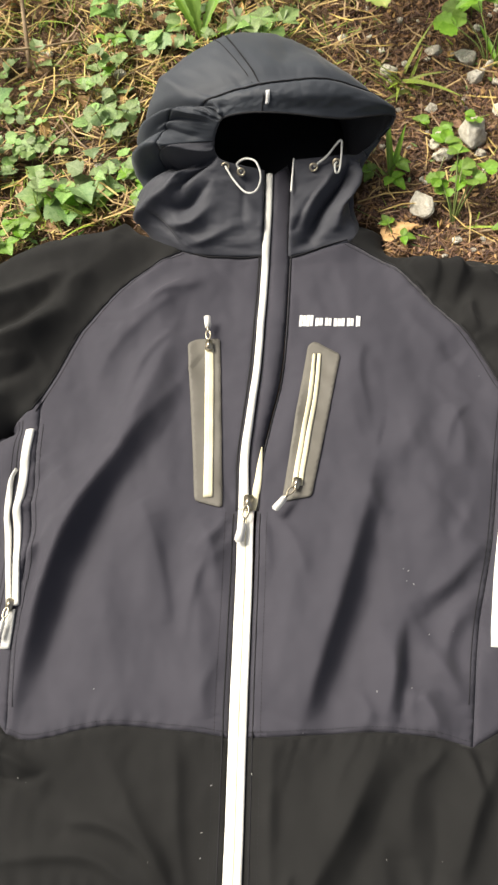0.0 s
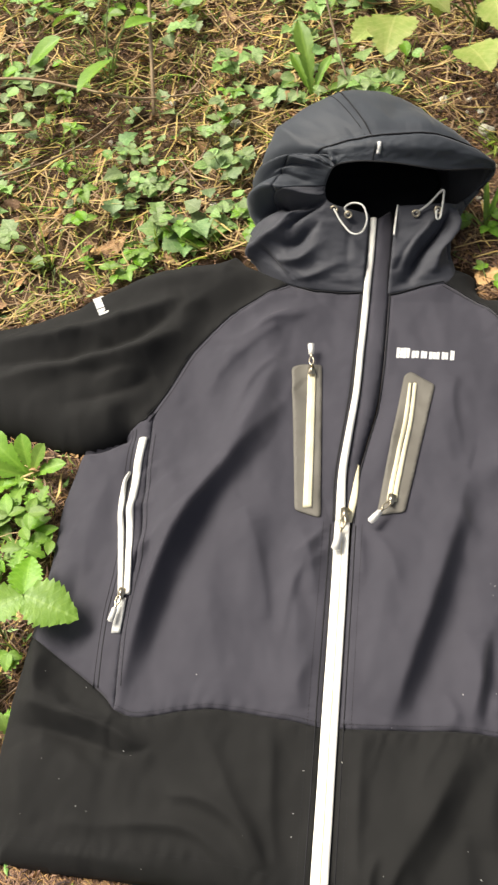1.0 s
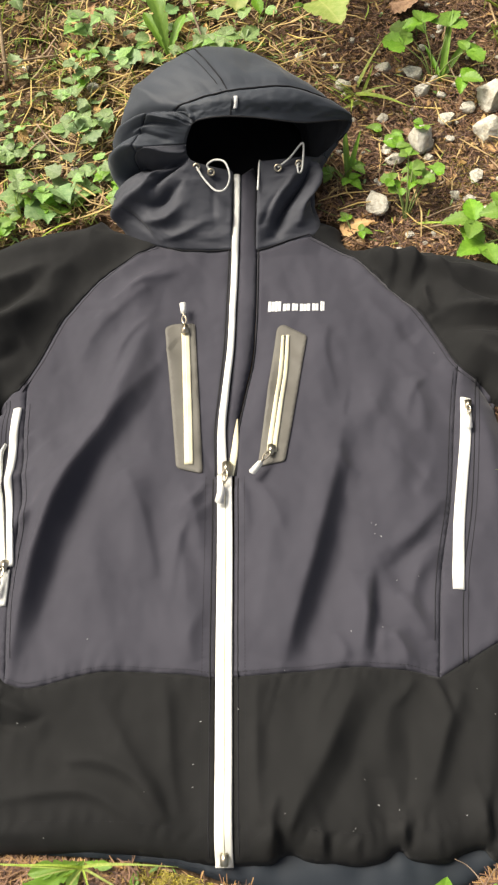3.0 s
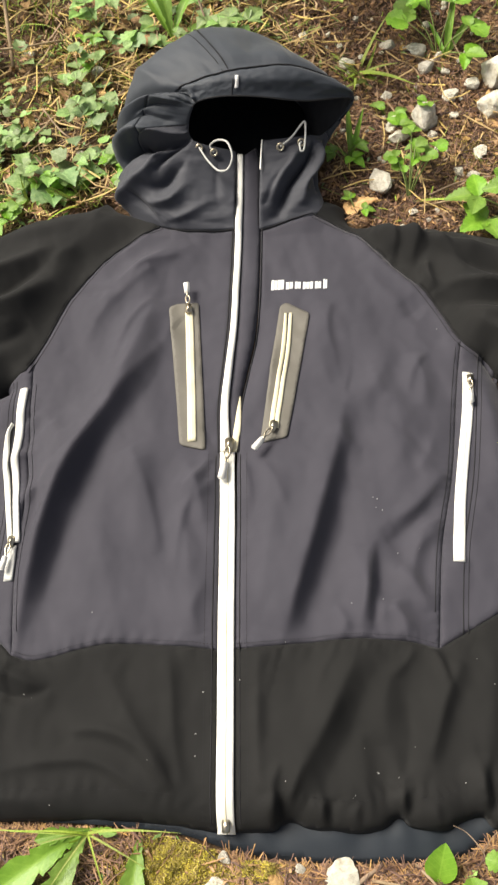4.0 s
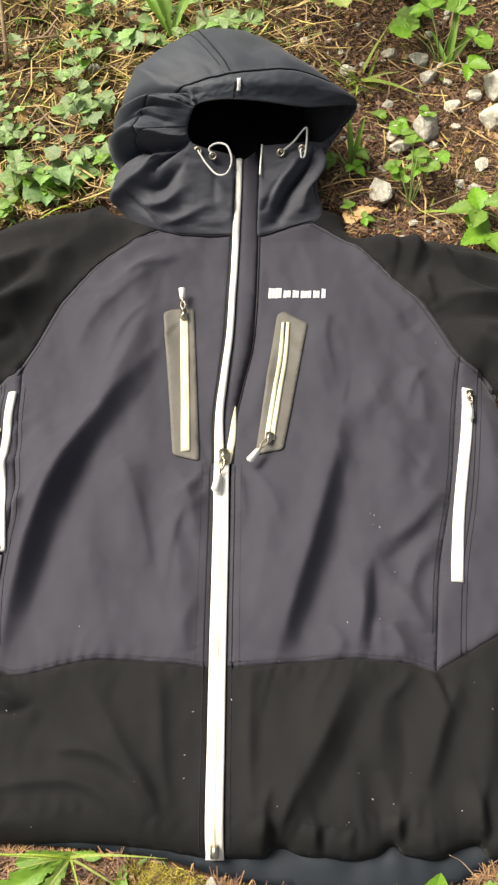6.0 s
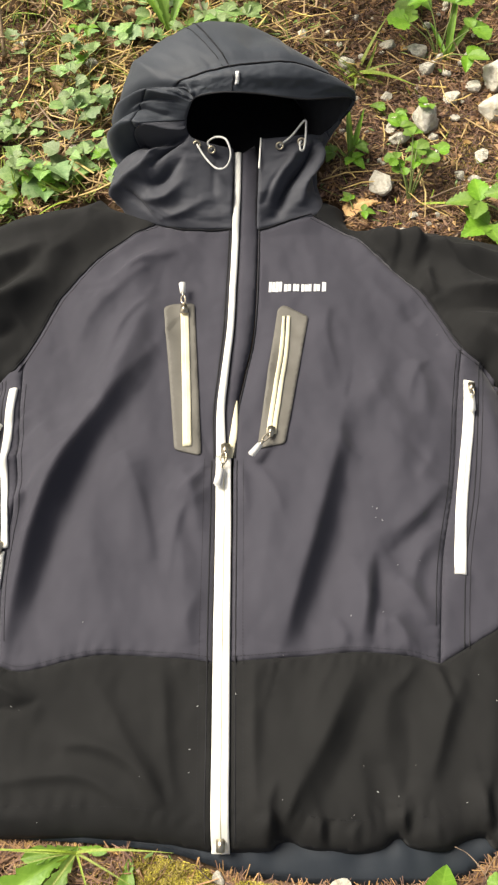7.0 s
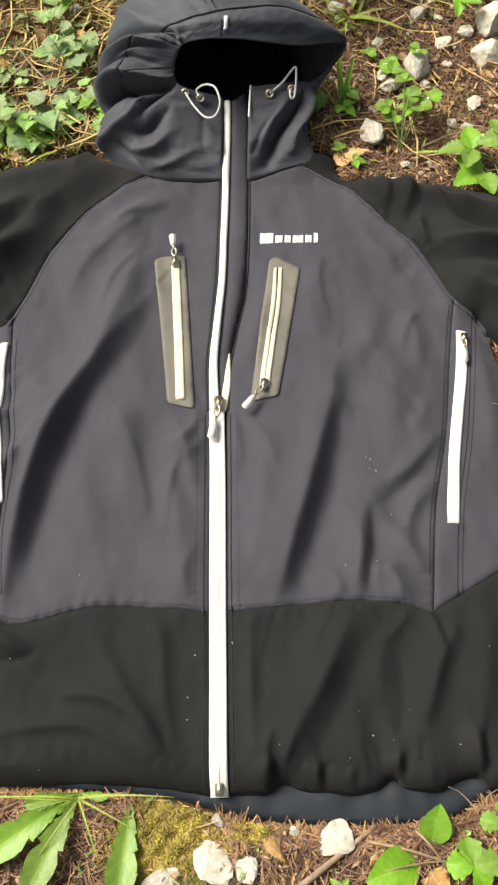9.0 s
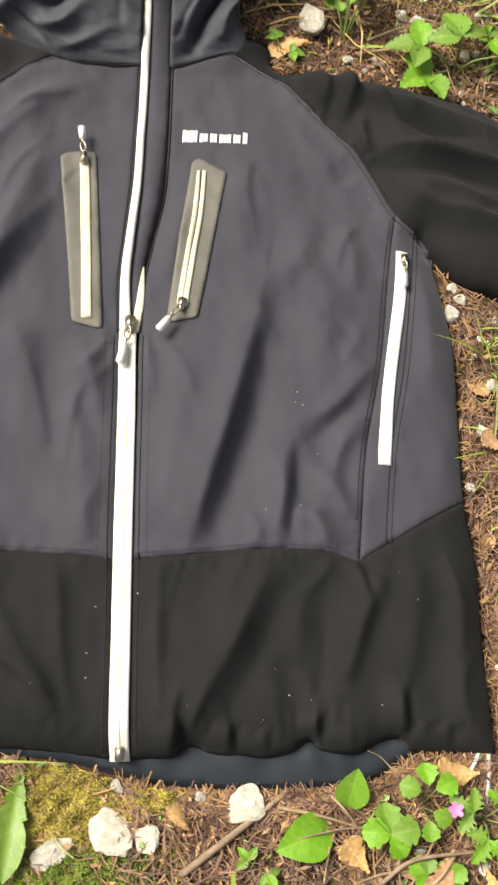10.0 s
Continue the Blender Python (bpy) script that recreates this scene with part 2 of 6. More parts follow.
ARM_R_TOP = curve([(0.640, 0.395), (0.500, 0.520), (0.364, 0.610), (0.302, 0.638), (0.242, 0.655), (0.200, 0.662), (0.162, 0.667), (0.143, 0.674), (0.139, 0.700), (0.108, 0.715)])
RAGLAN_L = curve([(-0.085, 0.668), (-0.138, 0.634), (-0.184, 0.573), (-0.208, 0.514), (-0.229, 0.470)])
RAGLAN_R = curve([(0.098, 0.672), (0.120, 0.662), (0.150, 0.640), (0.190, 0.586), (0.224, 0.538), (0.250, 0.482), (0.272, 0.466)])
NECK_L = curve([(-0.085, 0.668), (-0.062, 0.658), (-0.040, 0.654), (0.005, 0.653)])
NECK_R = curve([(0.0355, 0.653), (0.068, 0.662), (0.098, 0.672)])
YOKE_L = curve([(-0.0078, 0.147), (-0.043, 0.151), (-0.110, 0.154), (-0.172, 0.142), (-0.197, 0.146)])
YOKE_SIDE_L = curve([(-0.197, 0.146), (-0.212, 0.160), (-0.245, 0.181), (-0.303, 0.215)])
YOKE_R = curve([(0.0078, 0.147), (0.037, 0.148), (0.100, 0.153), (0.154, 0.151), (0.190, 0.144)])
YOKE_SIDE_R = curve([(0.190, 0.144), (0.229, 0.166), (0.288, 0.198)])
POCKET_L = curve([(-0.197, 0.146), (-0.203, 0.230), (-0.202, 0.300), (-0.214, 0.390), (-0.221, 0.484)])
POCKET_R = curve([(0.190, 0.144), (0.203, 0.240), (0.222, 0.320), (0.238, 0.420), (0.250, 0.482)])
HEM_L = curve([(-0.282, 0.012), (-0.226, 0.010), (-0.175, 0.010), (-0.088, 0.009), (-0.0078, -0.001)])
HEM_R = curve([(0.0078, -0.002), (0.038, -0.001), (0.046, 0.004), (0.056, 0.006), (0.068, 0.001), (0.084, -0.001), (0.112, -0.003), (0.130, 0.000), (0.144, 0.008), (0.154, 0.001), (0.180, -0.002), (0.196, 0.005), (0.212, 0.008), (0.222, -0.001), (0.250, -0.004), (0.288, -0.006)])
ZIP_LINE = curve([(0.000, -0.003), (0.000, 0.109), (0.000, 0.240), (-0.001, 0.352)])
OPEN_L = curve([(-0.003, 0.352), (-0.0045, 0.404), (-0.001, 0.449), (0.0045, 0.507), (0.0065, 0.569), (0.0095, 0.653)])
FLAP_R = curve([(0.009, 0.352), (0.0115, 0.403), (0.0185, 0.446), (0.0275, 0.491), (0.0325, 0.552), (0.0355, 0.653)])

BACK_HEM = curve([(-0.282, 0.014), (-0.150, 0.009), (-0.049, 0.000), (0.015, -0.017), (0.079, -0.024), (0.165, -0.024), (0.200, -0.018), (0.225, -0.004), (0.286, 0.002)])

BODY = np.vstack([SIDE_L, ARM_L_LOW[6:], ARM_L_TOP, [(0.0, 0.80)], ARM_R_TOP[::-1], ARM_R_LOW[::-1], SIDE_R[::-1][10:], BACK_HEM[::-1] + np.array([0, -0.003])])
BODY_LINE = np.vstack([SIDE_L, ARM_L_LOW[6:], ARM_L_TOP, [(0.0, 0.80)], ARM_R_TOP[::-1], ARM_R_LOW[::-1], SIDE_R[::-1][10:], HEM_R[::-1], HEM_L[::-1]])
BODY_LINE = np.vstack([BODY_LINE[::3], BODY_LINE[:1]])

# ---- folds of the cloth: a line, its widths to either side, its height ----
FOLDS = []


def fold(pts, left, right, height, sharp=1.0):
    FOLDS.append((curve(pts, 6), left, right, height * 1.3, sharp))


# lines run from the collar down to the hem; the first width is towards +x
fold([(-0.070, 0.500), (-0.116, 0.428), (-0.152, 0.367), (-0.178, 0.300), (-0.188, 0.235), (-0.196, 0.150)], 0.011, 0.030, 0.015)
fold([(-0.095, 0.430), (-0.132, 0.373), (-0.156, 0.309), (-0.170, 0.238), (-0.178, 0.177)], 0.020, 0.010, -0.007)
fold([(-0.084, 0.560), (-0.104, 0.480), (-0.130, 0.414)], 0.014, 0.022, 0.009)
fold([(-0.105, 0.365), (-0.086, 0.325), (-0.064, 0.240)], 0.013, 0.020, 0.0075)
fold([(-0.092, 0.345), (-0.074, 0.310), (-0.056, 0.230)], 0.016, 0.010, -0.004)
fold([(-0.145, 0.290), (-0.120, 0.240), (-0.105, 0.180)], 0.018, 0.022, 0.004)
fold([(-0.048, 0.300), (-0.036, 0.230), (-0.034, 0.165)], 0.012, 0.014, 0.0035)
fold([(-0.040, 0.640), (-0.092, 0.600), (-0.140, 0.548), (-0.165, 0.500)], 0.018, 0.024, 0.009)
fold([(-0.050, 0.625), (-0.110, 0.575), (-0.150, 0.520)], 0.014, 0.012, -0.004)
fold([(-0.070, 0.650), (-0.115, 0.640), (-0.160, 0.600)], 0.012, 0.014, 0.005)
fold([(-0.205, 0.420), (-0.180, 0.380), (-0.165, 0.360)], 0.014, 0.014, 0.006)
fold([(-0.200, 0.350), (-0.190, 0.300), (-0.196, 0.240)], 0.010, 0.010, -0.006)
fold([(-0.250, 0.400), (-0.262, 0.330), (-0.250, 0.250)], 0.020, 0.016, 0.005)
fold([(0.122, 0.410), (0.108, 0.344), (0.088, 0.271), (0.065, 0.198), (0.052, 0.155)], 0.011, 0.034, 0.012)
fold([(0.134, 0.389), (0.118, 0.330), (0.100, 0.262), (0.080, 0.198), (0.068, 0.160)], 0.022, 0.012, -0.006)
fold([(0.040, 0.330), (0.042, 0.260), (0.030, 0.190)], 0.016, 0.014, 0.004)
fold([(0.133, 0.245), (0.129, 0.200), (0.121, 0.158)], 0.007, 0.014, 0.008)
fold([(0.142, 0.238), (0.138, 0.200), (0.131, 0.163)], 0.010, 0.006, -0.0035)
fold([(0.216, 0.322), (0.186, 0.286), (0.158, 0.266)], 0.008, 0.012, 0.006)
fold([(0.212, 0.310), (0.182, 0.270), (0.150, 0.246)], 0.012, 0.008, -0.0035)
fold([(0.150, 0.440), (0.175, 0.380), (0.172, 0.320)], 0.018, 0.024, 0.0045)
fold([(0.178, 0.500), (0.160, 0.440), (0.132, 0.390)], 0.0140, 0.0220, 0.0045)
fold([(0.100, 0.530), (0.096, 0.476), (0.104, 0.425)], 0.014, 0.020, 0.0035)
fold([(0.150, 0.600), (0.170, 0.560), (0.200, 0.520)], 0.020, 0.020, 0.004)
fold([(0.160, 0.222), (0.176, 0.200), (0.186, 0.178)], 0.010, 0.008, 0.005)
fold([(0.150, 0.190), (0.160, 0.165), (0.158, 0.152)], 0.008, 0.008, 0.004)
fold([(0.262, 0.420), (0.270, 0.370), (0.264, 0.300)], 0.012, 0.016, 0.004)
fold([(0.030, 0.150), (0.028, 0.080), (0.030, 0.010)], 0.006, 0.006, 0.003)
fold([(0.122, 0.148), (0.103, 0.112), (0.087, 0.080), (0.070, 0.052), (0.050, 0.012)], 0.012, 0.028, 0.0110)
fold([(0.146, 0.140), (0.126, 0.112), (0.110, 0.080), (0.094, 0.052), (0.080, 0.020)], 0.016, 0.010, -0.0025)
fold([(0.150, 0.136), (0.138, 0.100), (0.134, 0.060)], 0.012, 0.022, 0.006)
fold([(0.209, 0.134), (0.192, 0.104), (0.181, 0.076), (0.171, 0.045)], 0.008, 0.020, 0.0085)
fold([(0.181, 0.146), (0.189, 0.134), (0.194, 0.112)], 0.004, 0.008, 0.0050)
fold([(0.187, 0.141), (0.194, 0.128), (0.197, 0.112)], 0.004, 0.003, -0.0025)
fold([(0.116, 0.078), (0.117, 0.044), (0.119, 0.020)], 0.007, 0.014, 0.0022)
fold([(0.236, 0.150), (0.232, 0.100), (0.222, 0.050)], 0.012, 0.020, 0.004)
# gathers at the drawn hem
for gx, gy, gh in ((0.043, 0.026, 0.0050), (0.083, 0.024, 0.0050), (0.149, 0.026, 0.0055), (0.215, 0.048, 0.0060), (0.110, 0.016, 0.0020), (0.176, 0.018, 0.0022), (0.250, 0.020, 0.0020)):
    fold([(gx - 0.003, gy), (gx - 0.002, gy * 0.4), (gx, -0.006)], 0.0035, 0.0100, gh)
    fold([(gx + 0.003, gy * 0.9), (gx + 0.004, gy * 0.4), (gx + 0.005, -0.004)], 0.0040, 0.0030, -gh * 0.6)
# soft creases fanning out from the zip's foot
fold([(-0.108, 0.130), (-0.084, 0.090), (-0.063, 0.057), (-0.050, 0.026)], 0.007, 0.014, 0.0042)
fold([(-0.140, 0.080), (-0.106, 0.078), (-0.076, 0.064), (-0.052, 0.036)], 0.010, 0.005, 0.0060)
fold([(-0.200, 0.048), (-0.140, 0.055), (-0.107, 0.051), (-0.072, 0.030)], 0.010, 0.005, 0.0055)
fold([(-0.053, 0.146), (-0.048, 0.116), (-0.045, 0.077), (-0.037, 0.027)], 0.006, 0.014, 0.0040)
fold([(-0.255, 0.020), (-0.200, 0.024), (-0.140, 0.020)], 0.008, 0.010, 0.0030)
fold([(-0.300, 0.150), (-0.250, 0.140), (-0.200, 0.130), (-0.160, 0.112)], 0.0080, 0.0090, 0.0100)
fold([(-0.290, 0.128), (-0.226, 0.120), (-0.180, 0.108)], 0.0080, 0.0085, -0.0080)
fold([(-0.280, 0.195), (-0.276, 0.160), (-0.240, 0.146)], 0.0080, 0.0102, 0.0070)
fold([(-0.205, 0.640), (-0.267, 0.600), (-0.361, 0.566), (-0.440, 0.556)], 0.0120, 0.0160, 0.0117)
fold([(-0.205, 0.590), (-0.250, 0.548), (-0.334, 0.520), (-0.420, 0.500)], 0.0120, 0.0160, 0.0130)
fold([(-0.215, 0.615), (-0.260, 0.572), (-0.340, 0.542), (-0.430, 0.528)], 0.0090, 0.0096, -0.0078)
fold([(-0.225, 0.530), (-0.262, 0.500), (-0.330, 0.478)], 0.0105, 0.0112, -0.0065)
fold([(-0.150, 0.690), (-0.220, 0.668), (-0.316, 0.640)], 0.014, 0.018, 0.005)
fold([(0.166, 0.645), (0.178, 0.625), (0.184, 0.605)], 0.0070, 0.0080, 0.0078)
fold([(0.195, 0.634), (0.205, 0.612), (0.206, 0.590)], 0.0070, 0.0080, 0.0065)
fold([(0.222, 0.585), (0.222, 0.565), (0.228, 0.545)], 0.0060, 0.0064, 0.0091)
fold([(0.236, 0.552), (0.300, 0.532), (0.370, 0.514)], 0.0120, 0.0048, 0.0104)
fold([(0.240, 0.530), (0.310, 0.512), (0.380, 0.490)], 0.0075, 0.0096, -0.0078)
fold([(0.262, 0.500), (0.310, 0.470), (0.370, 0.440)], 0.0120, 0.0112, 0.0078)
fold([(0.250, 0.600), (0.300, 0.585), (0.370, 0.560)], 0.0120, 0.0144, 0.0065)
# fine wrinkles
rw = random.Random(3)
for wx, wy, wa, wn in ((-0.215, 0.36, 60, 5), (-0.12, 0.60, 40, 5), (0.17, 0.20, 110, 6), (0.24, 0.57, 150, 6), (-0.30, 0.52, 20, 7), (-0.05, 0.34, 100, 4), (0.20, 0.36, 115, 5), (0.16, 0.06, 85, 3), (-0.20, 0.07, 165, 4), (0.30, 0.50, 155, 5)):
    for _ in range(wn):
        cx, cy, ca, cl = wx + rw.gauss(0, 0.032), wy + rw.gauss(0, 0.026), math.radians(wa + rw.gauss(0, 22)), rw.uniform(0.012, 0.034)
        ux, uy = cl * math.cos(ca), cl * math.sin(ca)
        fold([(cx - ux, cy - uy), (cx + rw.gauss(0, 0.003), cy + rw.gauss(0, 0.003)), (cx + ux, cy + uy)], rw.uniform(0.005, 0.009), rw.uniform(0.006, 0.012), rw.choice((-1, 1)) * rw.uniform(0.0012, 0.0030))
for pts, wa, wb, fh in (([(0.140, 0.655), (0.170, 0.600), (0.215, 0.545)], 0.007, 0.010, 0.006), ([(0.180, 0.640), (0.190, 0.620), (0.186, 0.600)], 0.006, 0.008, 0.006), ([(0.212, 0.635), (0.214, 0.612), (0.206, 0.585)], 0.006, 0.009, 0.006), ([(0.250, 0.545), (0.310, 0.528), (0.390, 0.508)], 0.008, 0.014, 0.006), ([(0.262, 0.508), (0.290, 0.480), (0.345, 0.455)], 0.006, 0.010, 0.006)):
    fold(pts, wa, wb, fh)
fold([(-0.105, 0.445), (-0.150, 0.367), (-0.176, 0.300), (-0.187, 0.235), (-0.195, 0.160)], 0.0065, 0.012, 0.0035)
fold([(0.108, 0.350), (0.088, 0.271), (0.066, 0.198), (0.056, 0.165)], 0.0065, 0.012, 0.0025)

fold([(-0.175, 0.340), (-0.205, 0.300), (-0.198, 0.262)], 0.007, 0.010, 0.005)
fold([(-0.045, 0.345), (-0.030, 0.310), (-0.022, 0.270)], 0.008, 0.010, 0.004)
fold([(0.028, 0.345), (0.048, 0.315), (0.060, 0.275)], 0.010, 0.008, 0.004)
fold([(0.196, 0.470), (0.205, 0.430), (0.198, 0.392)], 0.010, 0.012, 0.005)
fold([(0.205, 0.265), (0.180, 0.240), (0.172, 0.205)], 0.007, 0.010, 0.005)
fold([(-0.020, 0.215), (-0.030, 0.185), (-0.026, 0.160)], 0.008, 0.008, 0.004)
fold([(0.100, 0.185), (0.108, 0.168), (0.104, 0.155)], 0.006, 0.007, 0.004)
fold([(0.258, 0.150), (0.268, 0.110), (0.264, 0.060)], 0.008, 0.010, 0.006)
fold([(0.172, 0.640), (0.235, 0.606), (0.300, 0.585)], 0.010, 0.014, 0.008)
fold([(0.215, 0.610), (0.270, 0.570), (0.345, 0.555)], 0.009, 0.012, -0.007)
fold([(0.160, 0.655), (0.185, 0.632), (0.196, 0.606)], 0.006, 0.009, 0.006)
fold([(0.205, 0.640), (0.212, 0.615), (0.226, 0.598)], 0.006, 0.008, 0.006)
fold([(0.236, 0.640), (0.240, 0.605), (0.262, 0.570), (0.300, 0.548)], 0.007, 0.010, 0.008)
fold([(0.250, 0.520), (0.300, 0.495), (0.360, 0.470)], 0.008, 0.010, 0.008)
fold([(0.278, 0.075), (0.262, 0.045), (0.266, 0.010)], 0.006, 0.010, 0.004)
for pts, wa, wb, fh in (
        ([(0.016, 0.345), (0.020, 0.320), (0.022, 0.290)], 0.004, 0.006, 0.0020), ([(-0.018, 0.345), (-0.030, 0.325), (-0.046, 0.310)], 0.004, 0.006, 0.0028),
        ([(-0.020, 0.335), (-0.036, 0.305), (-0.046, 0.270), (-0.050, 0.225)], 0.004, 0.008, 0.0026),
        ([(0.139, 0.250), (0.136, 0.210), (0.129, 0.166)], 0.0030, 0.007, 0.0030), ([(0.150, 0.175), (0.156, 0.186), (0.170, 0.186)], 0.004, 0.006, 0.0026),
        ([(0.142, 0.168), (0.143, 0.180), (0.148, 0.192)], 0.003, 0.005, 0.0022), ([(0.205, 0.270), (0.192, 0.262), (0.176, 0.246)], 0.004, 0.007, 0.0024),
        ([(0.098, 0.146), (0.088, 0.128), (0.078, 0.104)], 0.004, 0.008, 0.0022), ([(0.168, 0.144), (0.158, 0.130), (0.146, 0.118)], 0.004, 0.006, 0.0026),
        ([(0.046, 0.050), (0.041, 0.032), (0.043, 0.014), (0.046, 0.000)], 0.0030, 0.007, 0.0038), ([(0.066, 0.048), (0.058, 0.030), (0.052, 0.016)], 0.0035, 0.006, 0.0030),
        ([(0.222, 0.055), (0.216, 0.036), (0.218, 0.018), (0.223, 0.000)], 0.0028, 0.007, 0.0042), ([(0.151, 0.030), (0.147, 0.018), (0.152, 0.000)], 0.0028, 0.006, 0.0034),
        ([(-0.205, 0.112), (-0.180, 0.110), (-0.158, 0.116)], 0.004, 0.004, -0.0032), ([(-0.262, 0.162), (-0.235, 0.140), (-0.206, 0.134)], 0.004, 0.008, 0.0040),
        ([(-0.062, 0.062), (-0.052, 0.044), (-0.046, 0.026)], 0.003, 0.006, 0.0020), ([(0.112, 0.540), (0.108, 0.500), (0.116, 0.450)], 0.004, 0.010, 0.0026),
        ([(0.214, 0.470), (0.196, 0.446), (0.186, 0.410)], 0.004, 0.009, 0.0028), ([(-0.060, 0.620), (-0.100, 0.606), (-0.135, 0.578)], 0.004, 0.009, 0.0030), ([(-0.086, 0.560), (-0.112, 0.520), (-0.128, 0.470)], 0.004, 0.010, 0.0032)):
    fold(pts, wa, wb, fh)
fold([(-0.284, 0.310), (-0.291, 0.255), (-0.286, 0.195), (-0.268, 0.135)], 0.024, 0.012, 0.0085)
fold([(-0.262, 0.290), (-0.262, 0.240), (-0.246, 0.190)], 0.014, 0.010, -0.0040)
fold([(-0.286, 0.110), (-0.272, 0.080), (-0.262, 0.040)], 0.022, 0.012, 0.0060)
# slack under the fly's edge, beside the slider
fold([(0.034, 0.545), (0.030, 0.495), (0.019, 0.445), (0.013, 0.405)], 0.012, 0.006, -0.0045)
fold([(0.052, 0.500), (0.042, 0.450), (0.030, 0.400)], 0.012, 0.012, 0.0035)


def folds_z(X, Y):
    z = np.zeros(X.shape)
    for line, wl, wr, h, sharp in FOLDS:
        pad = 2.6 * max(wl, wr)
        lo, hi = line.min(0) - pad, line.max(0) + pad
        m = (X > lo[0]) & (X < hi[0]) & (Y > lo[1]) & (Y < hi[1])
        if not m.any():
            continue
        d, side, along = to_line(X[m], Y[m], line)
        w = np.where(side > 0, wl, wr)
        end = np.clip(np.sin(math.pi * np.clip(along, 0.02, 0.98)), 0, 1) ** 0.6
        z[m] += h * end * np.exp(-(d / w) ** 1.55 * sharp)
    return z


def rumple(X, Y):
    """Slack of the cloth at two scales."""
    f, g = X.ravel(), Y.ravel()
    out = [0.0042 * noise.noise((14 * a + 3, 9 * b, 1.0)) + 0.0022 * noise.noise((38 * a + 12 * b, 22 * b - 9 * a, 4.0)) + 0.0007 * noise.noise((95 * a, 70 * b, 9.0)) for a, b in zip(f, g)]
    return np.array(out).reshape(X.shape)


PUCKERS = [(YOKE_L, 0.0085, 0.0007, 0.010), (YOKE_R, 0.0080, 0.0007, 0.010), (RAGLAN_L, 0.0110, 0.0005, 0.008), (RAGLAN_R, 0.0100, 0.0006, 0.009), (np.array([(-0.0150, 0.005), (-0.0150, 0.345)]), 0.0075, 0.0005, 0.0065), (np.array([(0.0150, 0.005), (0.0150, 0.345)]), 0.0085, 0.0005, 0.0065), (POCKET_L, 0.0090, 0.0005, 0.008), (POCKET_R, 0.0085, 0.0006, 0.009), (HEM_R + np.array([0, 0.022]), 0.0105, 0.0010, 0.011), (HEM_L + np.array([0, 0.022]), 0.0120, 0.0006, 0.010)]


def puckers(X, Y):
    """Small waves where a seam draws the cloth in."""
    z = np.zeros(X.shape)
    for line, wave, high, wide in PUCKERS:
        line = np.asarray(line)[::3] if len(line) > 6 else np.asarray(line)
        lo, hi = line.min(0) - 2.5 * wide, line.max(0) + 2.5 * wide
        m = (X > lo[0]) & (X < hi[0]) & (Y > lo[1]) & (Y < hi[1])
        if m.any():
            d, side, along = to_line(X[m], Y[m], line)
            run = along * np.linalg.norm(np.diff(line, axis=0), axis=1).sum()
            phase = 2 * math.pi * (run + 0.25 * d) / wave + 2.1 * np.sin(run * 61 + side) + 1.3 * np.sin(run * 23)
            z[m] += high * np.sin(phase) * (0.55 + 0.45 * np.sin(run * 37 + 2 * side)) * np.exp(-(d / wide) ** 2)
    return z


def cloth_z(X, Y):
    """Height of the jacket's upper cloth over the plan."""
    X, Y = np.asarray(X, float), np.asarray(Y, float)
    d = to_line(X, Y, BODY_LINE)[0]
    t = 1 - np.clip(d / 0.035, 0, 1)
    z = 0.022 + 0.024 * np.sqrt(np.clip(1 - t * t, 0, 1)) + 0.007 * smooth(0.02, 0.18, d)
    z = z + (0.006 * smooth(0.56, 0.66, Y) + 0.33 * np.clip(Y - 0.645, 0, 0.12)) * smooth(0.16, 0.06, np.abs(X - 0.01))
    z = z + rumple(X, Y) + puckers(X, Y)
    return z + folds_z(X, Y) * smooth(-0.008, 0.016, d)


def arm_z(top, low, seam):
    def f(X, Y):
        X, Y = np.asarray(X, float), np.asarray(Y, float)
        d = np.minimum(to_line(X, Y, top[::2])[0], to_line(X, Y, low[::2])[0])
        t = 1 - np.clip(d / 0.055, 0, 1)
        own = 0.018 + 0.048 * np.sqrt(np.clip(1 - t * t, 0, 1)) + folds_z(X, Y) + rumple(X, Y)
        k = smooth(0.0, 0.045, to_line(X, Y, seam)[0])
        return cloth_z(X, Y) * (1 - k) + own * k
    return f


from mathutils.geometry import delaunay_2d_cdt


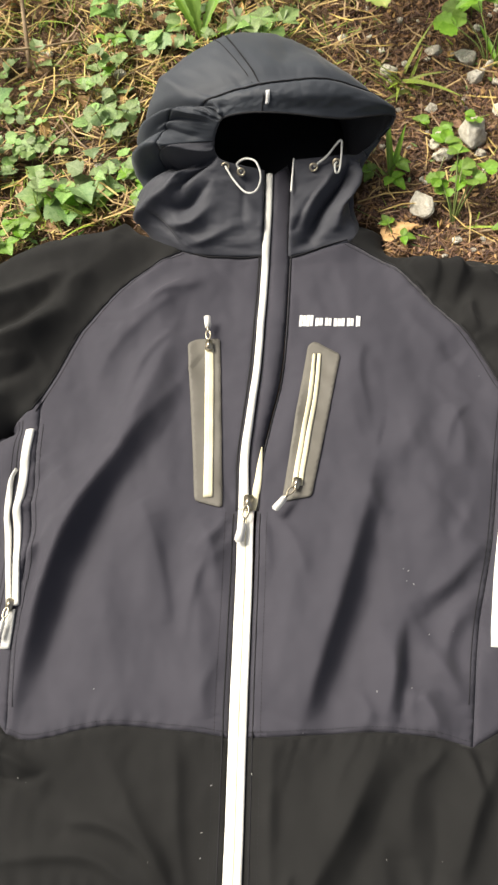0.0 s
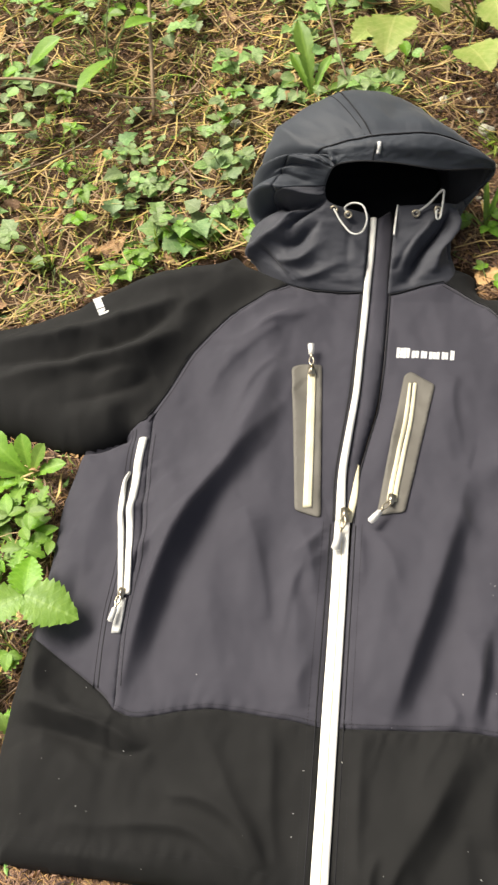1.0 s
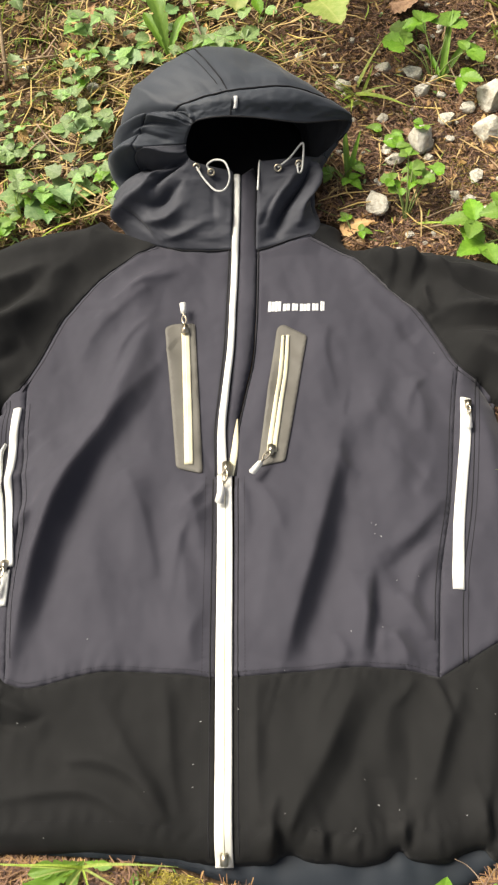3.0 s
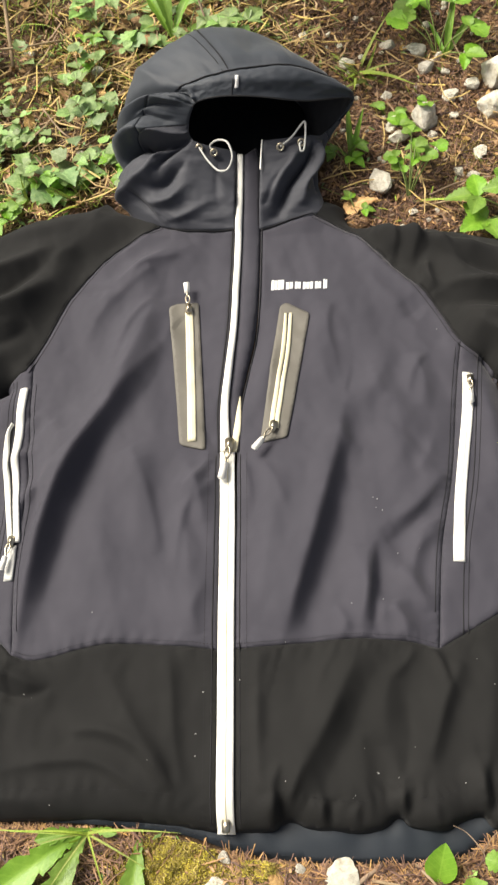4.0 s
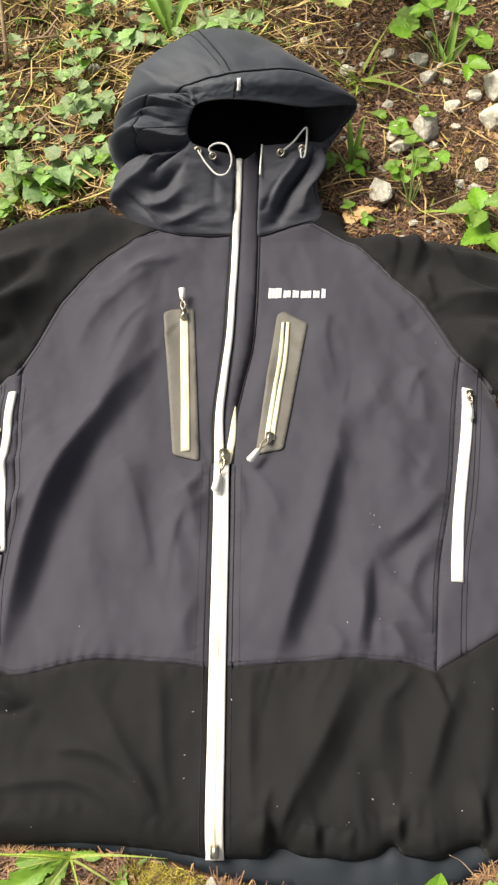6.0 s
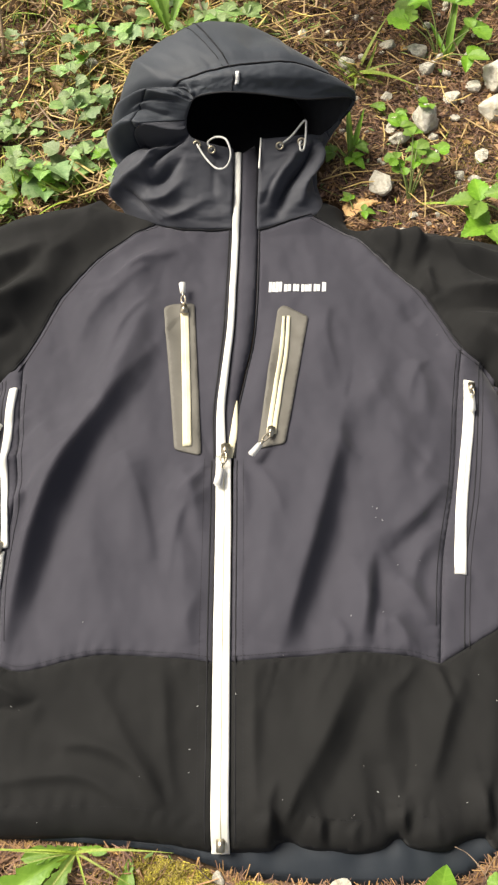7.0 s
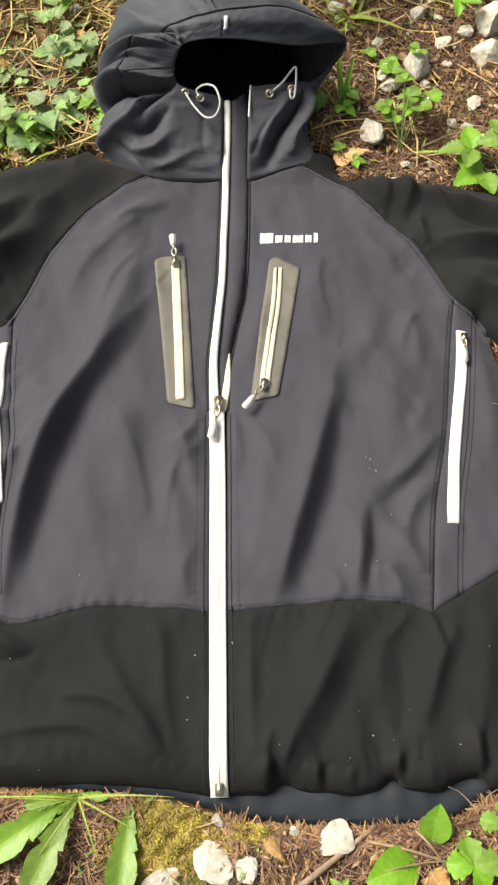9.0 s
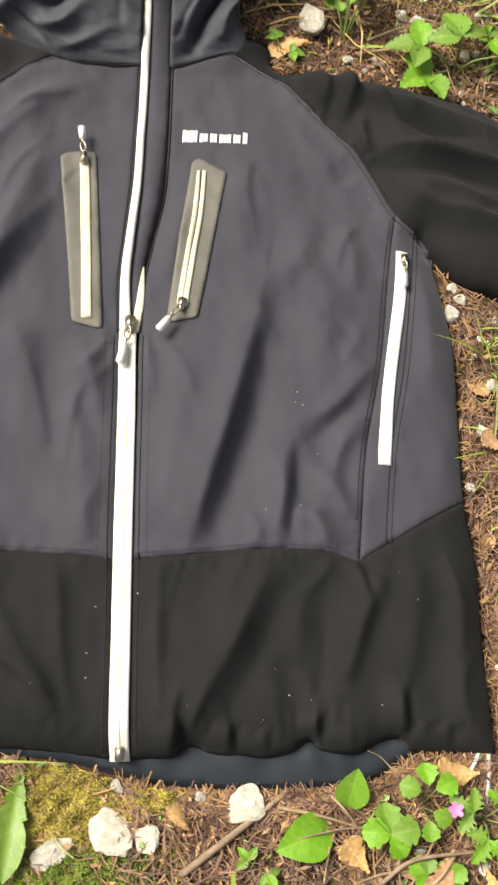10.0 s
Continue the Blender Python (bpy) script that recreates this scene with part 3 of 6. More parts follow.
def panel(name, pieces, zf, mat, parent, label="", step=0.0030, dip=0.0016, cloth=0.0014):
    """A cut piece of cloth: its outline in plan, meshed inside, laid on a height, with its edge drawn down into the seam."""
    line = np.vstack([even(p, step) for p in pieces])
    keep = np.linalg.norm(line - np.roll(line, 1, axis=0), axis=1) > step * 0.25
    line = line[keep]
    lo, hi = line.min(0), line.max(0)
    gx, gy = np.meshgrid(np.arange(lo[0], hi[0], step), np.arange(lo[1], hi[1], step * 0.866))
    gx = gx + (np.arange(gx.shape[0]) % 2)[:, None] * step / 2
    X, Y = gx.ravel(), gy.ravel()
    X, Y = X[inside(X, Y, line)], Y[inside(X, Y, line)]
    d = to_line(X, Y, np.vstack([line, line[:1]]))[0]
    X, Y = X[d > step * 0.6], Y[d > step * 0.6]
    n = len(line)
    pts = [Vector(p) for p in line] + [Vector(p) for p in zip(X, Y)]
    v, _, faces, *_ = delaunay_2d_cdt(pts, [(i, (i + 1) % n) for i in range(n)], [], 1, 1e-7)
    v = np.array([tuple(p) for p in v])
    d = to_line(v[:, 0], v[:, 1], np.vstack([line, line[:1]]))[0]
    z = zf(v[:, 0], v[:, 1]) - dip * np.exp(-(d / 0.0028) ** 2)
    me = mesh(name, np.column_stack([v, z]), [tuple(f) for f in faces], mat)
    if sum(p.normal.z for p in me.polygons) < 0:
        me.flip_normals()
    return thick(put(name, me, parent, label), cloth)


def stitches(name, line, zf, parent, mat, gap=0.0032, lift=0.0002, off=0.0):
    """A row of small thread stitches along a line."""
    p = even(line, gap)
    t = np.gradient(p, axis=0)
    t /= np.linalg.norm(t, axis=1)[:, None]
    nrm = np.stack([-t[:, 1], t[:, 0]], 1)
    p = p + nrm * off
    a, b = p - t * gap * 0.32, p + t * gap * 0.32
    w = nrm * 0.0002
    corners = np.stack([a - w, b - w, b + w, a + w, (a + b) / 2], 1)
    Z = zf(corners[..., 0], corners[..., 1]) + lift
    Z[:, 4] += 0.0002
    V = np.concatenate([corners, Z[..., None]], 2).reshape(-1, 3)
    F = [(5 * i + j, 5 * i + (j + 1) % 4, 5 * i + 4) for i in range(len(p)) for j in range(4)]
    return tagged(put(name, mesh(name, V, F, mat), parent), kind="stuff")


jacket = tagged(new("jacket"), "charcoal and black hooded softshell jacket with white zips on the ground", "jacket")
sleeve_l_z = arm_z(ARM_L_TOP, ARM_L_LOW, RAGLAN_L)
sleeve_r_z = arm_z(ARM_R_TOP, ARM_R_LOW, RAGLAN_R)

OPEN_EDGE_L = OPEN_L + np.array([-0.0045, 0])
LOW_EDGE_L = np.array([(-0.0078, 0.352), (-0.0078, 0.147)])
panel("front_panel", [YOKE_L, POCKET_L, RAGLAN_L[::-1][4:], NECK_L, OPEN_EDGE_L[::-1], LOW_EDGE_L], cloth_z, GREY, jacket, "charcoal grey softshell front with soft creases")
panel("front_panel", [YOKE_R, POCKET_R, RAGLAN_R[::-1][12:], NECK_R[::-1], FLAP_R[::-1], [(0.009, 0.352), (0.0078, 0.147)]], cloth_z, GREY, jacket, "charcoal grey softshell front with soft creases")
panel("side_panel", [YOKE_SIDE_L, SIDE_L[36:], [(-0.298, 0.442), (-0.262, 0.447), (-0.229, 0.472), (-0.221, 0.484)], POCKET_L[::-1]], cloth_z, GREY, jacket)
panel("side_panel", [YOKE_SIDE_R, SIDE_R[36:], [(0.282, 0.462), (0.268, 0.468), (0.250, 0.482)], POCKET_R[::-1]], cloth_z, GREY, jacket)
panel("hem_panel", [HEM_L, [(-0.0078, -0.001), (-0.0078, 0.147)], YOKE_L, YOKE_SIDE_L, SIDE_L[:37][::-1]], cloth_z, BLACK, jacket, "black softshell lower front", dip=0.0012)
panel("hem_panel", [HEM_R, SIDE_R[:37], YOKE_SIDE_R[::-1], YOKE_R[::-1], [(0.0078, 0.147), (0.0078, -0.002)]], cloth_z, BLACK, jacket, "black softshell lower front, gathered along its edge", dip=0.0012)
panel("sleeve", [RAGLAN_L, ARM_L_LOW, ARM_L_TOP], sleeve_l_z, BLACK, jacket, "black softshell sleeve stretched out flat", dip=0.001)
panel("sleeve", [RAGLAN_R, ARM_R_LOW, ARM_R_TOP], sleeve_r_z, BLACK, jacket, "black softshell sleeve stretched out flat", dip=0.001)


def back_z(X, Y):
    return 0.018 + 0.004 * smooth(-0.024, 0.0, Y) + (0.0010 * np.sin(95 * X) + 0.0007 * np.sin(230 * X + 60 * Y + 1.5 * np.sin(41 * X))) * smooth(-0.024, -0.004, Y)


panel("back_panel", [BACK_HEM, [(0.286, 0.002), (0.275, 0.200), (-0.285, 0.200), (-0.282, 0.014)]], back_z, LINING, jacket, "dark navy back hem with its lining turned up", step=0.006)

# the placket between the open zip and the fly, up to the collar's top
OPEN_UP = curve([(-0.003, 0.352), (-0.0045, 0.404), (-0.001, 0.449), (0.0045, 0.507), (0.0065, 0.569), (0.0095, 0.653), (0.0118, 0.695), (0.0135, 0.744)])
FLAP_UP = curve([(0.009, 0.352), (0.0115, 0.403), (0.0185, 0.446), (0.0275, 0.491), (0.0325, 0.552), (0.0355, 0.645), (0.037, 0.690), (0.039, 0.735), (0.034, 0.762)])


def placket_z(X, Y):
    return cloth_z(X, Y) + 0.0004 + 0.002 * np.sin(np.pi * np.clip((X - 0.009) / 0.024, 0, 1)) * smooth(0.38, 0.5, Y)


panel("placket", [OPEN_UP + np.array([0.0045, 0]), FLAP_UP[::-1] + np.array([-0.0008, 0])], placket_z, GREY, jacket, "grey fly behind the open zip", step=0.004, dip=0.0018)

# ---- zips ----
zipper = put("main_zip", ribbon_mesh("main_zip", ZIP_LINE, 0.0148, cloth_z, WHITE, 0.0014, 0.0005, across=9), jacket, "white main zip closed up to the chest")
put("coil", ribbon_mesh("zip_coil", ZIP_LINE + np.array([0.0005, 0]), 0.0012, cloth_z, CREAM, 0.0020, 0.0006, across=3), zipper, "cream coil line")
put("zip_tape", ribbon_mesh("zip_tape", OPEN_UP, [0.010, 0.0080, 0.0072, 0.0070, 0.0072, 0.0076, 0.0078, 0.0078], cloth_z, WHITE, 0.0030, 0.001), jacket, "white open zip edge running up to the collar")
put("zip_tape", ribbon_mesh("zip_tape", curve([(0.0050, 0.353), (0.0085, 0.375), (0.0102, 0.395), (0.0118, 0.420)]), [0.006, 0.0075, 0.0055, 0.0012], cloth_z, CREAM, 0.0004, 0.0005), jacket, "cream open zip edge in shade")

# ---- hood: stations from the zip round the left side, over the crown, to the fly ----
HOOD = [  # opening edge, shoulder of the form, flank, foot
    ((0.0095, 0.745, 0.095), (0.0085, 0.715, 0.086), (0.0070, 0.680, 0.076), (0.0055, 0.653, 0.063)),
    ((-0.034, 0.742, 0.115), (-0.045, 0.715, 0.104), (-0.050, 0.680, 0.080), (-0.045, 0.655, 0.062)),
    ((-0.043, 0.748, 0.122), (-0.085, 0.722, 0.110), (-0.095, 0.690, 0.084), (-0.085, 0.666, 0.058)),
    ((-0.043, 0.753, 0.133), (-0.102, 0.748, 0.128), (-0.135, 0.722, 0.082), (-0.127, 0.700, 0.045)),
    ((-0.038, 0.756, 0.148), (-0.093, 0.772, 0.150), (-0.136, 0.776, 0.106), (-0.118, 0.772, 0.035)),
    ((-0.029, 0.756, 0.161), (-0.043, 0.774, 0.172), (-0.110, 0.836, 0.142), (-0.110, 0.850, 0.040)),
    ((0.000, 0.752, 0.169), (-0.003, 0.774, 0.184), (-0.060, 0.872, 0.160), (-0.050, 0.910, 0.045)),
    ((0.040, 0.751, 0.166), (0.040, 0.779, 0.187), (0.012, 0.890, 0.160), (0.020, 0.935, 0.045)),
    ((0.092, 0.756, 0.152), (0.093, 0.784, 0.177), (0.070, 0.868, 0.146), (0.085, 0.900, 0.040)),
    ((0.149, 0.775, 0.134), (0.147, 0.782, 0.139), (0.106, 0.822, 0.108), (0.104, 0.822, 0.040)),
    ((0.118, 0.762, 0.100), (0.121, 0.760, 0.090), (0.108, 0.748, 0.070), (0.104, 0.736, 0.040)),
    ((0.094, 0.748, 0.110), (0.100, 0.728, 0.094), (0.094, 0.702, 0.077), (0.109, 0.676, 0.060)),
    ((0.042, 0.746, 0.108), (0.038, 0.715, 0.094), (0.036, 0.680, 0.080), (0.034, 0.653, 0.064)),
]
HOOD_FOLDS = [  # along the stations and from edge to foot: line, widths, height
    # the deep crease between hood and collar, the hood bulging over it and the collar under it
    ([(1.70, 0.10), (2.25, 0.70), (2.75, 1.15), (3.25, 1.75), (3.50, 2.6)], 0.13, 0.15, -0.034), ([(1.95, 1.05), (2.30, 1.55), (2.75, 2.1), (2.95, 2.6)], 0.17, 0.15, 0.014),
    ([(2.35, 0.10), (2.95, 0.75), (3.40, 1.25), (3.80, 2.0)], 0.16, 0.13, 0.013),
    # the drawn band: a crease either side of a soft ridge, short gathers at the peak's end
    ([(3.30, 0.45), (3.72, 1.1), (3.98, 2.0)], 0.08, 0.09, -0.008), ([(4.50, 0.35), (4.20, 1.1), (4.12, 1.9)], 0.13, 0.14, 0.009), ([(4.92, 0.45), (4.66, 1.05), (4.42, 1.7), (4.30, 2.3)], 0.07, 0.10, -0.011),
    ([(4.78, 0.05), (4.72, 0.45), (4.62, 0.8)], 0.05, 0.05, -0.007), ([(4.52, 0.05), (4.46, 0.5), (4.34, 0.9)], 0.05, 0.06, -0.005), ([(4.95, 0.05), (4.92, 0.4), (4.85, 0.8)], 0.06, 0.06, 0.007),
    ([(4.10, 0.30), (3.95, 0.8), (3.90, 1.4)], 0.06, 0.08, -0.005), ([(4.75, 1.30), (5.0, 1.7), (5.1, 2.1)], 0.16, 0.16, 0.006),
    # collar, crumpled
    ([(1.20, 1.05), (1.55, 1.55), (2.05, 1.75)], 0.09, 0.16, -0.012), ([(1.05, 1.5), (1.45, 1.95), (2.0, 2.15)], 0.14, 0.12, 0.009), ([(1.55, 0.10), (1.72, 0.6), (1.85, 1.15)], 0.08, 0.10, -0.012),
    ([(1.95, 0.2), (2.10, 0.7), (2.15, 1.2)], 0.09, 0.10, 0.008), ([(2.60, 1.9), (2.25, 2.3), (2.0, 2.6)], 0.10, 0.12, -0.007), ([(0.6, 2.0), (1.1, 2.4), (1.7, 2.7)], 0.14, 0.16, 0.006),
    ([(0.35, 0.3), (0.4, 1.2), (0.35, 2.2)], 0.08, 0.08, -0.002),
    ([(10.85, 0.5), (11.20, 1.3), (11.48, 2.0), (11.70, 2.7)], 0.09, 0.12, -0.020), ([(10.60, 0.6), (10.90, 1.5), (11.25, 2.4)], 0.12, 0.14, 0.012), ([(11.25, 0.5), (11.55, 1.2), (11.80, 1.9)], 0.10, 0.12, 0.008),
    ([(11.45, 0.8), (11.70, 1.5), (11.88, 2.2)], 0.05, 0.07, -0.006), ([(10.3, 0.6), (10.45, 1.6), (10.6, 2.4)], 0.12, 0.14, -0.012),
    # crown: the step behind the peak and a broad dent
    ([(5.1, 1.12), (6.2, 1.13), (7.4, 1.13), (8.6, 1.12), (9.2, 1.10)], 0.09, 0.09, -0.008), ([(6.9, 1.25), (7.3, 1.6), (8.0, 1.75)], 0.25, 0.28, -0.008), ([(5.9, 1.6), (6.4, 1.9), (6.6, 2.3)], 0.30, 0.30, 0.004),
]


def z_foot(p, k):
    return float(cloth_z(np.array([p[0]]), np.array([p[1]]))[0]) - 0.0005 if k in (0, 1, 2, 11, 12) else p[2]


NU, NV = 312, 48
HOOD = [(a, b, c, (d[0], d[1], z_foot(d, k))) for k, (a, b, c, d) in enumerate(HOOD)]
hood_rows = np.array([curve([s[k] for s in HOOD], NU // 12) for k in range(4)])
hood_grid = np.array([curve(hood_rows[:, i], NV // 3) for i in range(hood_rows.shape[1])])
hu, hv = np.meshgrid(np.linspace(0, 12, hood_grid.shape[0]), np.linspace(0, 3, hood_grid.shape[1]), indexing="ij")
hood_n = np.cross(np.gradient(hood_grid, axis=0), np.gradient(hood_grid, axis=1))
hood_n /= np.linalg.norm(hood_n, axis=2)[..., None] + 1e-9
if hood_n[hood_grid.shape[0] * 7 // 12, 30, 2] < 0:
    hood_n = -hood_n
bulge = np.zeros(hu.shape)
for fl, wl, wr, h in HOOD_FOLDS:
    fd, fs, fa = to_line(hu, hv, curve(fl, 5))
    bulge += h * np.exp(-(fd / np.where(fs > 0, wl, wr)) ** 1.5) * np.sin(np.pi * np.clip(fa, 0.05, 0.95)) ** 0.5
bulge += np.array([0.0016 * noise.noise((2.2 * a, 3.0 * b, 0.0)) + 0.0008 * noise.noise((6 * a, 8 * b, 5.0)) for a, b in zip(hu.ravel(), hv.ravel())]).reshape(hu.shape)
bulge *= (0.35 + 0.65 * smooth(0.0, 0.3, hv)) * smooth(3.0, 2.7, hv)
hood_grid = hood_grid + hood_n * bulge[..., None]
hood = tagged(put("hood", bpy.data.meshes.new("hood"), jacket), "dark hood with a stiff brim, propped open")


def hood_piece(name, u0, u1, v0, v1, mat, parent, label="", inset=0.0, cloth=0.0016, dip=0.0015):
    g = hood_grid[u0:u1 + 1, v0:v1 + 1] - hood_n[u0:u1 + 1, v0:v1 + 1] * inset
    g = g.copy()
    if dip:
        for sl in ((slice(0, 1), slice(None)), (slice(-1, None), slice(None)), (slice(None), slice(-1, None))):
            g[sl] -= hood_n[u0:u1 + 1, v0:v1 + 1][sl] * dip
    a, b = g.shape[:2]
    F = [(i * b + j, i * b + j + 1, (i + 1) * b + j + 1, (i + 1) * b + j) for i in range(a - 1) for j in range(b - 1)]
    me = mesh(name, g.reshape(-1, 3), F, mat)
    n = np.array([p.normal for p in me.polygons])
    ref = hood_n[u0:u1, v0:v1].reshape(-1, 3)
    if (n * ref).sum() < 0:
        me.flip_normals()
    ob = put(name, me, parent, label)
    return thick(ob, cloth) if cloth else ob


S = NU // 12
hood.data = hood_piece("shell", 3 * S, 10 * S, 16, 48, HOOD_TINTED, jacket).data
bpy.data.objects.remove(bpy.data.objects["shell"])
thick(hood, 0.0016)
hood_piece("brim", int(4.6 * S), int(9.6 * S), 0, 16, HOOD_TINTED, hood, "stiff dark peak with a sewn edge")
hood_piece("hood_side", 3 * S, int(4.6 * S), 0, 16, HOOD_TINTED, hood)
hood_piece("hood_side", int(9.6 * S), 10 * S, 0, 16, HOOD_TINTED, hood)
hood_piece("collar", 0, 3 * S, 0, 48, COLLAR, hood, "charcoal chin guard, crumpled at the side")
hood_piece("collar", 10 * S, 12 * S, 0, 48, COLLAR, hood, "charcoal chin guard with one deep crease")
hood_piece("lining", 2, 12 * S - 2, 1, 46, FLEECE, hood, "black inner fleece", inset=0.004, cloth=0, dip=0)
foot = np.vstack([hood_grid[::12, -1, :2]])
panel("hood_back", [np.vstack([foot, foot[:1]])], lambda X, Y: 0.040 + 0.006 * np.sin(40 * X) * np.sin(33 * Y), FLEECE, hood, "black inner back of the hood", step=0.012, dip=0)


def on_hood(u, v, lift=0.001):
    """A point on the hood, by station and by distance from the edge."""
    i, j = int(round(u * S)), int(round(v * 16))
    return hood_grid[i, j] + hood_n[i, j] * lift


# seams of the hood
tube("seam", [on_hood(6.35, v, 0.0002) for v in np.arange(1.02, 2.5, 0.1)], 0.0009, SEAM, hood, n=6)
tube("seam", [on_hood(6.2, v, 0.0002) for v in np.arange(1.02, 2.5, 0.1)], 0.0005, SEAM, hood, n=6)
tube("seam", [on_hood(u, 1.0, 0.0004) for u in np.arange(4.8, 9.6, 0.1)], 0.0008, SEAM, hood, n=6)
tube("seam", [on_hood(u, 0.02, 0.0006) for u in np.arange(4.5, 9.7, 0.1)], 0.0010, SEAM, hood, n=6)
tube("seam", [on_hood(6.30, v, 0.0004) for v in (0.03, 0.3, 0.6, 0.97)], 0.0006, SEAM, hood, n=6)


# ---- trim of the jacket ----
def rounded(pts, r=0.005, n=5):
    """A polygon with rounded corners."""
    out, p = [], np.array(pts, float)
    for i in range(len(p)):
        a, b, c = p[i - 1], p[i], p[(i + 1) % len(p)]
        s, e = b + (a - b) / np.linalg.norm(a - b) * r, b + (c - b) / np.linalg.norm(c - b) * r
        for t in np.linspace(0, 1, n):
            out.append((1 - t) ** 2 * s + 2 * t * (1 - t) * b + t * t * e)
    return np.vstack([out, out[:1]])


def over(lift):
    return lambda X, Y: cloth_z(X, Y) + lift


def welt(line, w=0.0013, off=0.0, lift=0.0001, zf=cloth_z, name="topstitch"):
    line = even(line, 0.004)
    t = np.gradient(line, axis=0)
    t /= np.linalg.norm(t, axis=1)[:, None]
    return put(name, ribbon_mesh(name, line + np.stack([-t[:, 1], t[:, 0]], 1) * off, w, zf, SEAM, lift, 0.0004, across=3), jacket)


def slider(parent, x, y, z, turn, size=1.0, pull=0.026, pull_turn=0.0, rise=0.0):
    """Zip slider: nickel body, ring and a white rubber pull."""
    base = pose(x, y, z, 0, 0, turn)
    bm = bmesh.new()
    bmesh.ops.create_cube(bm, size=1)
    for v in bm.verts:
        wide = 1.0 if v.co.y > 0 else 0.72
        v.co = Vector((v.co.x * 0.0075 * wide * size, v.co.y * 0.011 * size, v.co.z * 0.003 * size))
    bmesh.ops.bevel(bm, geom=bm.edges[:], offset=0.0009 * size, segments=2, affect="EDGES")
    bridge = bmesh.ops.create_cube(bm, size=1)["verts"]
    for v in bridge:
        v.co = Vector((v.co.x * 0.0026 * size, v.co.y * 0.0085 * size, v.co.z * 0.0016 * size + 0.0024 * size))
    bmesh.ops.transform(bm, matrix=base, verts=bm.verts)
    body = part("slider", bm, METAL, parent, "worn nickel slider")
    m = base @ pose(0, -0.004 * size, 0.0034 * size, rise, 0, pull_turn)
    ring = []
    for a in np.linspace(0, 2 * math.pi, 15):
        ring.append(tuple(m @ Vector((0.0021 * size * math.sin(a), -0.0050 * size + 0.0050 * size * math.cos(a), 0))))
    tube("ring", ring, 0.0008 * size, METAL, body, n=6, smooth_n=2)
    tube("link", [tuple(m @ Vector((0, -k * size, 0))) for k in (0.0092, 0.0115, 0.0140)], 0.0013 * size, METAL, body, n=6, smooth_n=2)
    bm = bmesh.new()
    bmesh.ops.create_cube(bm, size=1)
    for v in bm.verts:
        wide = 0.80 if v.co.y > 0 else 1.0
        v.co = Vector((v.co.x * 0.0066 * wide * size, v.co.y * 0.015 * size - 0.0200 * size, v.co.z * 0.0030 * size))
    bmesh.ops.bevel(bm, geom=bm.edges[:], offset=0.0011 * size, segments=2, affect="EDGES")
    bmesh.ops.transform(bm, matrix=m, verts=bm.verts)
    part("pull_tab", bm, RUBBER, body, "white rubber pull")
    return body


def z_at(x, y):
    return float(cloth_z(np.array([x]), np.array([y]))[0])


# main slider, bottom stop, topstitching along the zip
slider(jacket, 0.001, 0.3585, z_at(0, 0.358) + 0.0045, -4, 1.35, pull_turn=-6)
bm = bmesh.new()
bmesh.ops.create_cube(bm, size=1, matrix=Matrix.Translation((0.0005, 0.003, z_at(0, 0.004) + 0.0035)) @ Matrix.Diagonal((0.0070, 0.0125, 0.0026, 1)))
bmesh.ops.bevel(bm, geom=bm.edges[:], offset=0.0007, segments=2, affect="EDGES")
part("zip_stop", bm, METAL, jacket, "brass-tinted zip stop")
low = np.array([(0.0, 0.004), (0.0, 0.348)])
welt(low, off=0.0125, w=0.001), welt(low, off=-0.0125, w=0.001)
stitches("stitching", low, cloth_z, jacket, SEAM, off=0.0195), stitches("stitching", low, cloth_z, jacket, SEAM, off=-0.0190)
welt(OPEN_L, off=0.0075, w=0.0012)
# dark strip: the fly's seam line, with its edge shadow put into the colour
welt(FLAP_R, off=-0.0012, w=0.0014)
for line in (RAGLAN_L, RAGLAN_R):
    welt(line, w=0.0010, off=0.0)
    welt(line, w=0.0006, off=0.0052 if line is RAGLAN_L else -0.0052)
stitches("stitching", YOKE_L, cloth_z, jacket, SEAM, off=-0.004)
stitches("stitching", YOKE_R, cloth_z, jacket, SEAM, off=0.004)
stitches("stitching", HEM_R[12:], cloth_z, jacket, SEAM, off=0.022)
stitches("stitching", HEM_L[:-6], cloth_z, jacket, SEAM, off=0.022)
stitches("stitching", BACK_HEM[20:-8], lambda X, Y: back_z(X, Y), jacket, SEAM, off=0.0035)
welt(NECK_L, w=0.0010, lift=0.0006), welt(NECK_R, w=0.0010, lift=0.0006)

# chest pockets: bonded film, zip, slider
patch_l = panel("chest_patch", [rounded([(-0.0690, 0.5410), (-0.0590, 0.5480), (-0.0360, 0.5490), (-0.0230, 0.3530), (-0.0500, 0.3605)], 0.004)], over(0.0020), PATCH, jacket, "taupe bonded film round a closed pocket zip", step=0.003, dip=0.0003)
patch_r = panel("chest_patch", [rounded([(0.0560, 0.5370), (0.0625, 0.5420), (0.0890, 0.5240), (0.0605, 0.3630), (0.0325, 0.3590)], 0.004)], over(0.0020), PATCH, jacket, "taupe bonded film round a gaping pocket zip", step=0.003, dip=0.0003)
put("pocket_zip", ribbon_mesh("pocket_zip", curve([(-0.0462, 0.5340), (-0.0432, 0.480), (-0.0402, 0.423), (-0.0372, 0.3640)]), 0.0088, over(0.0022), CREAM, 0.0011, 0.0006, across=7), patch_l, "cream closed zip")
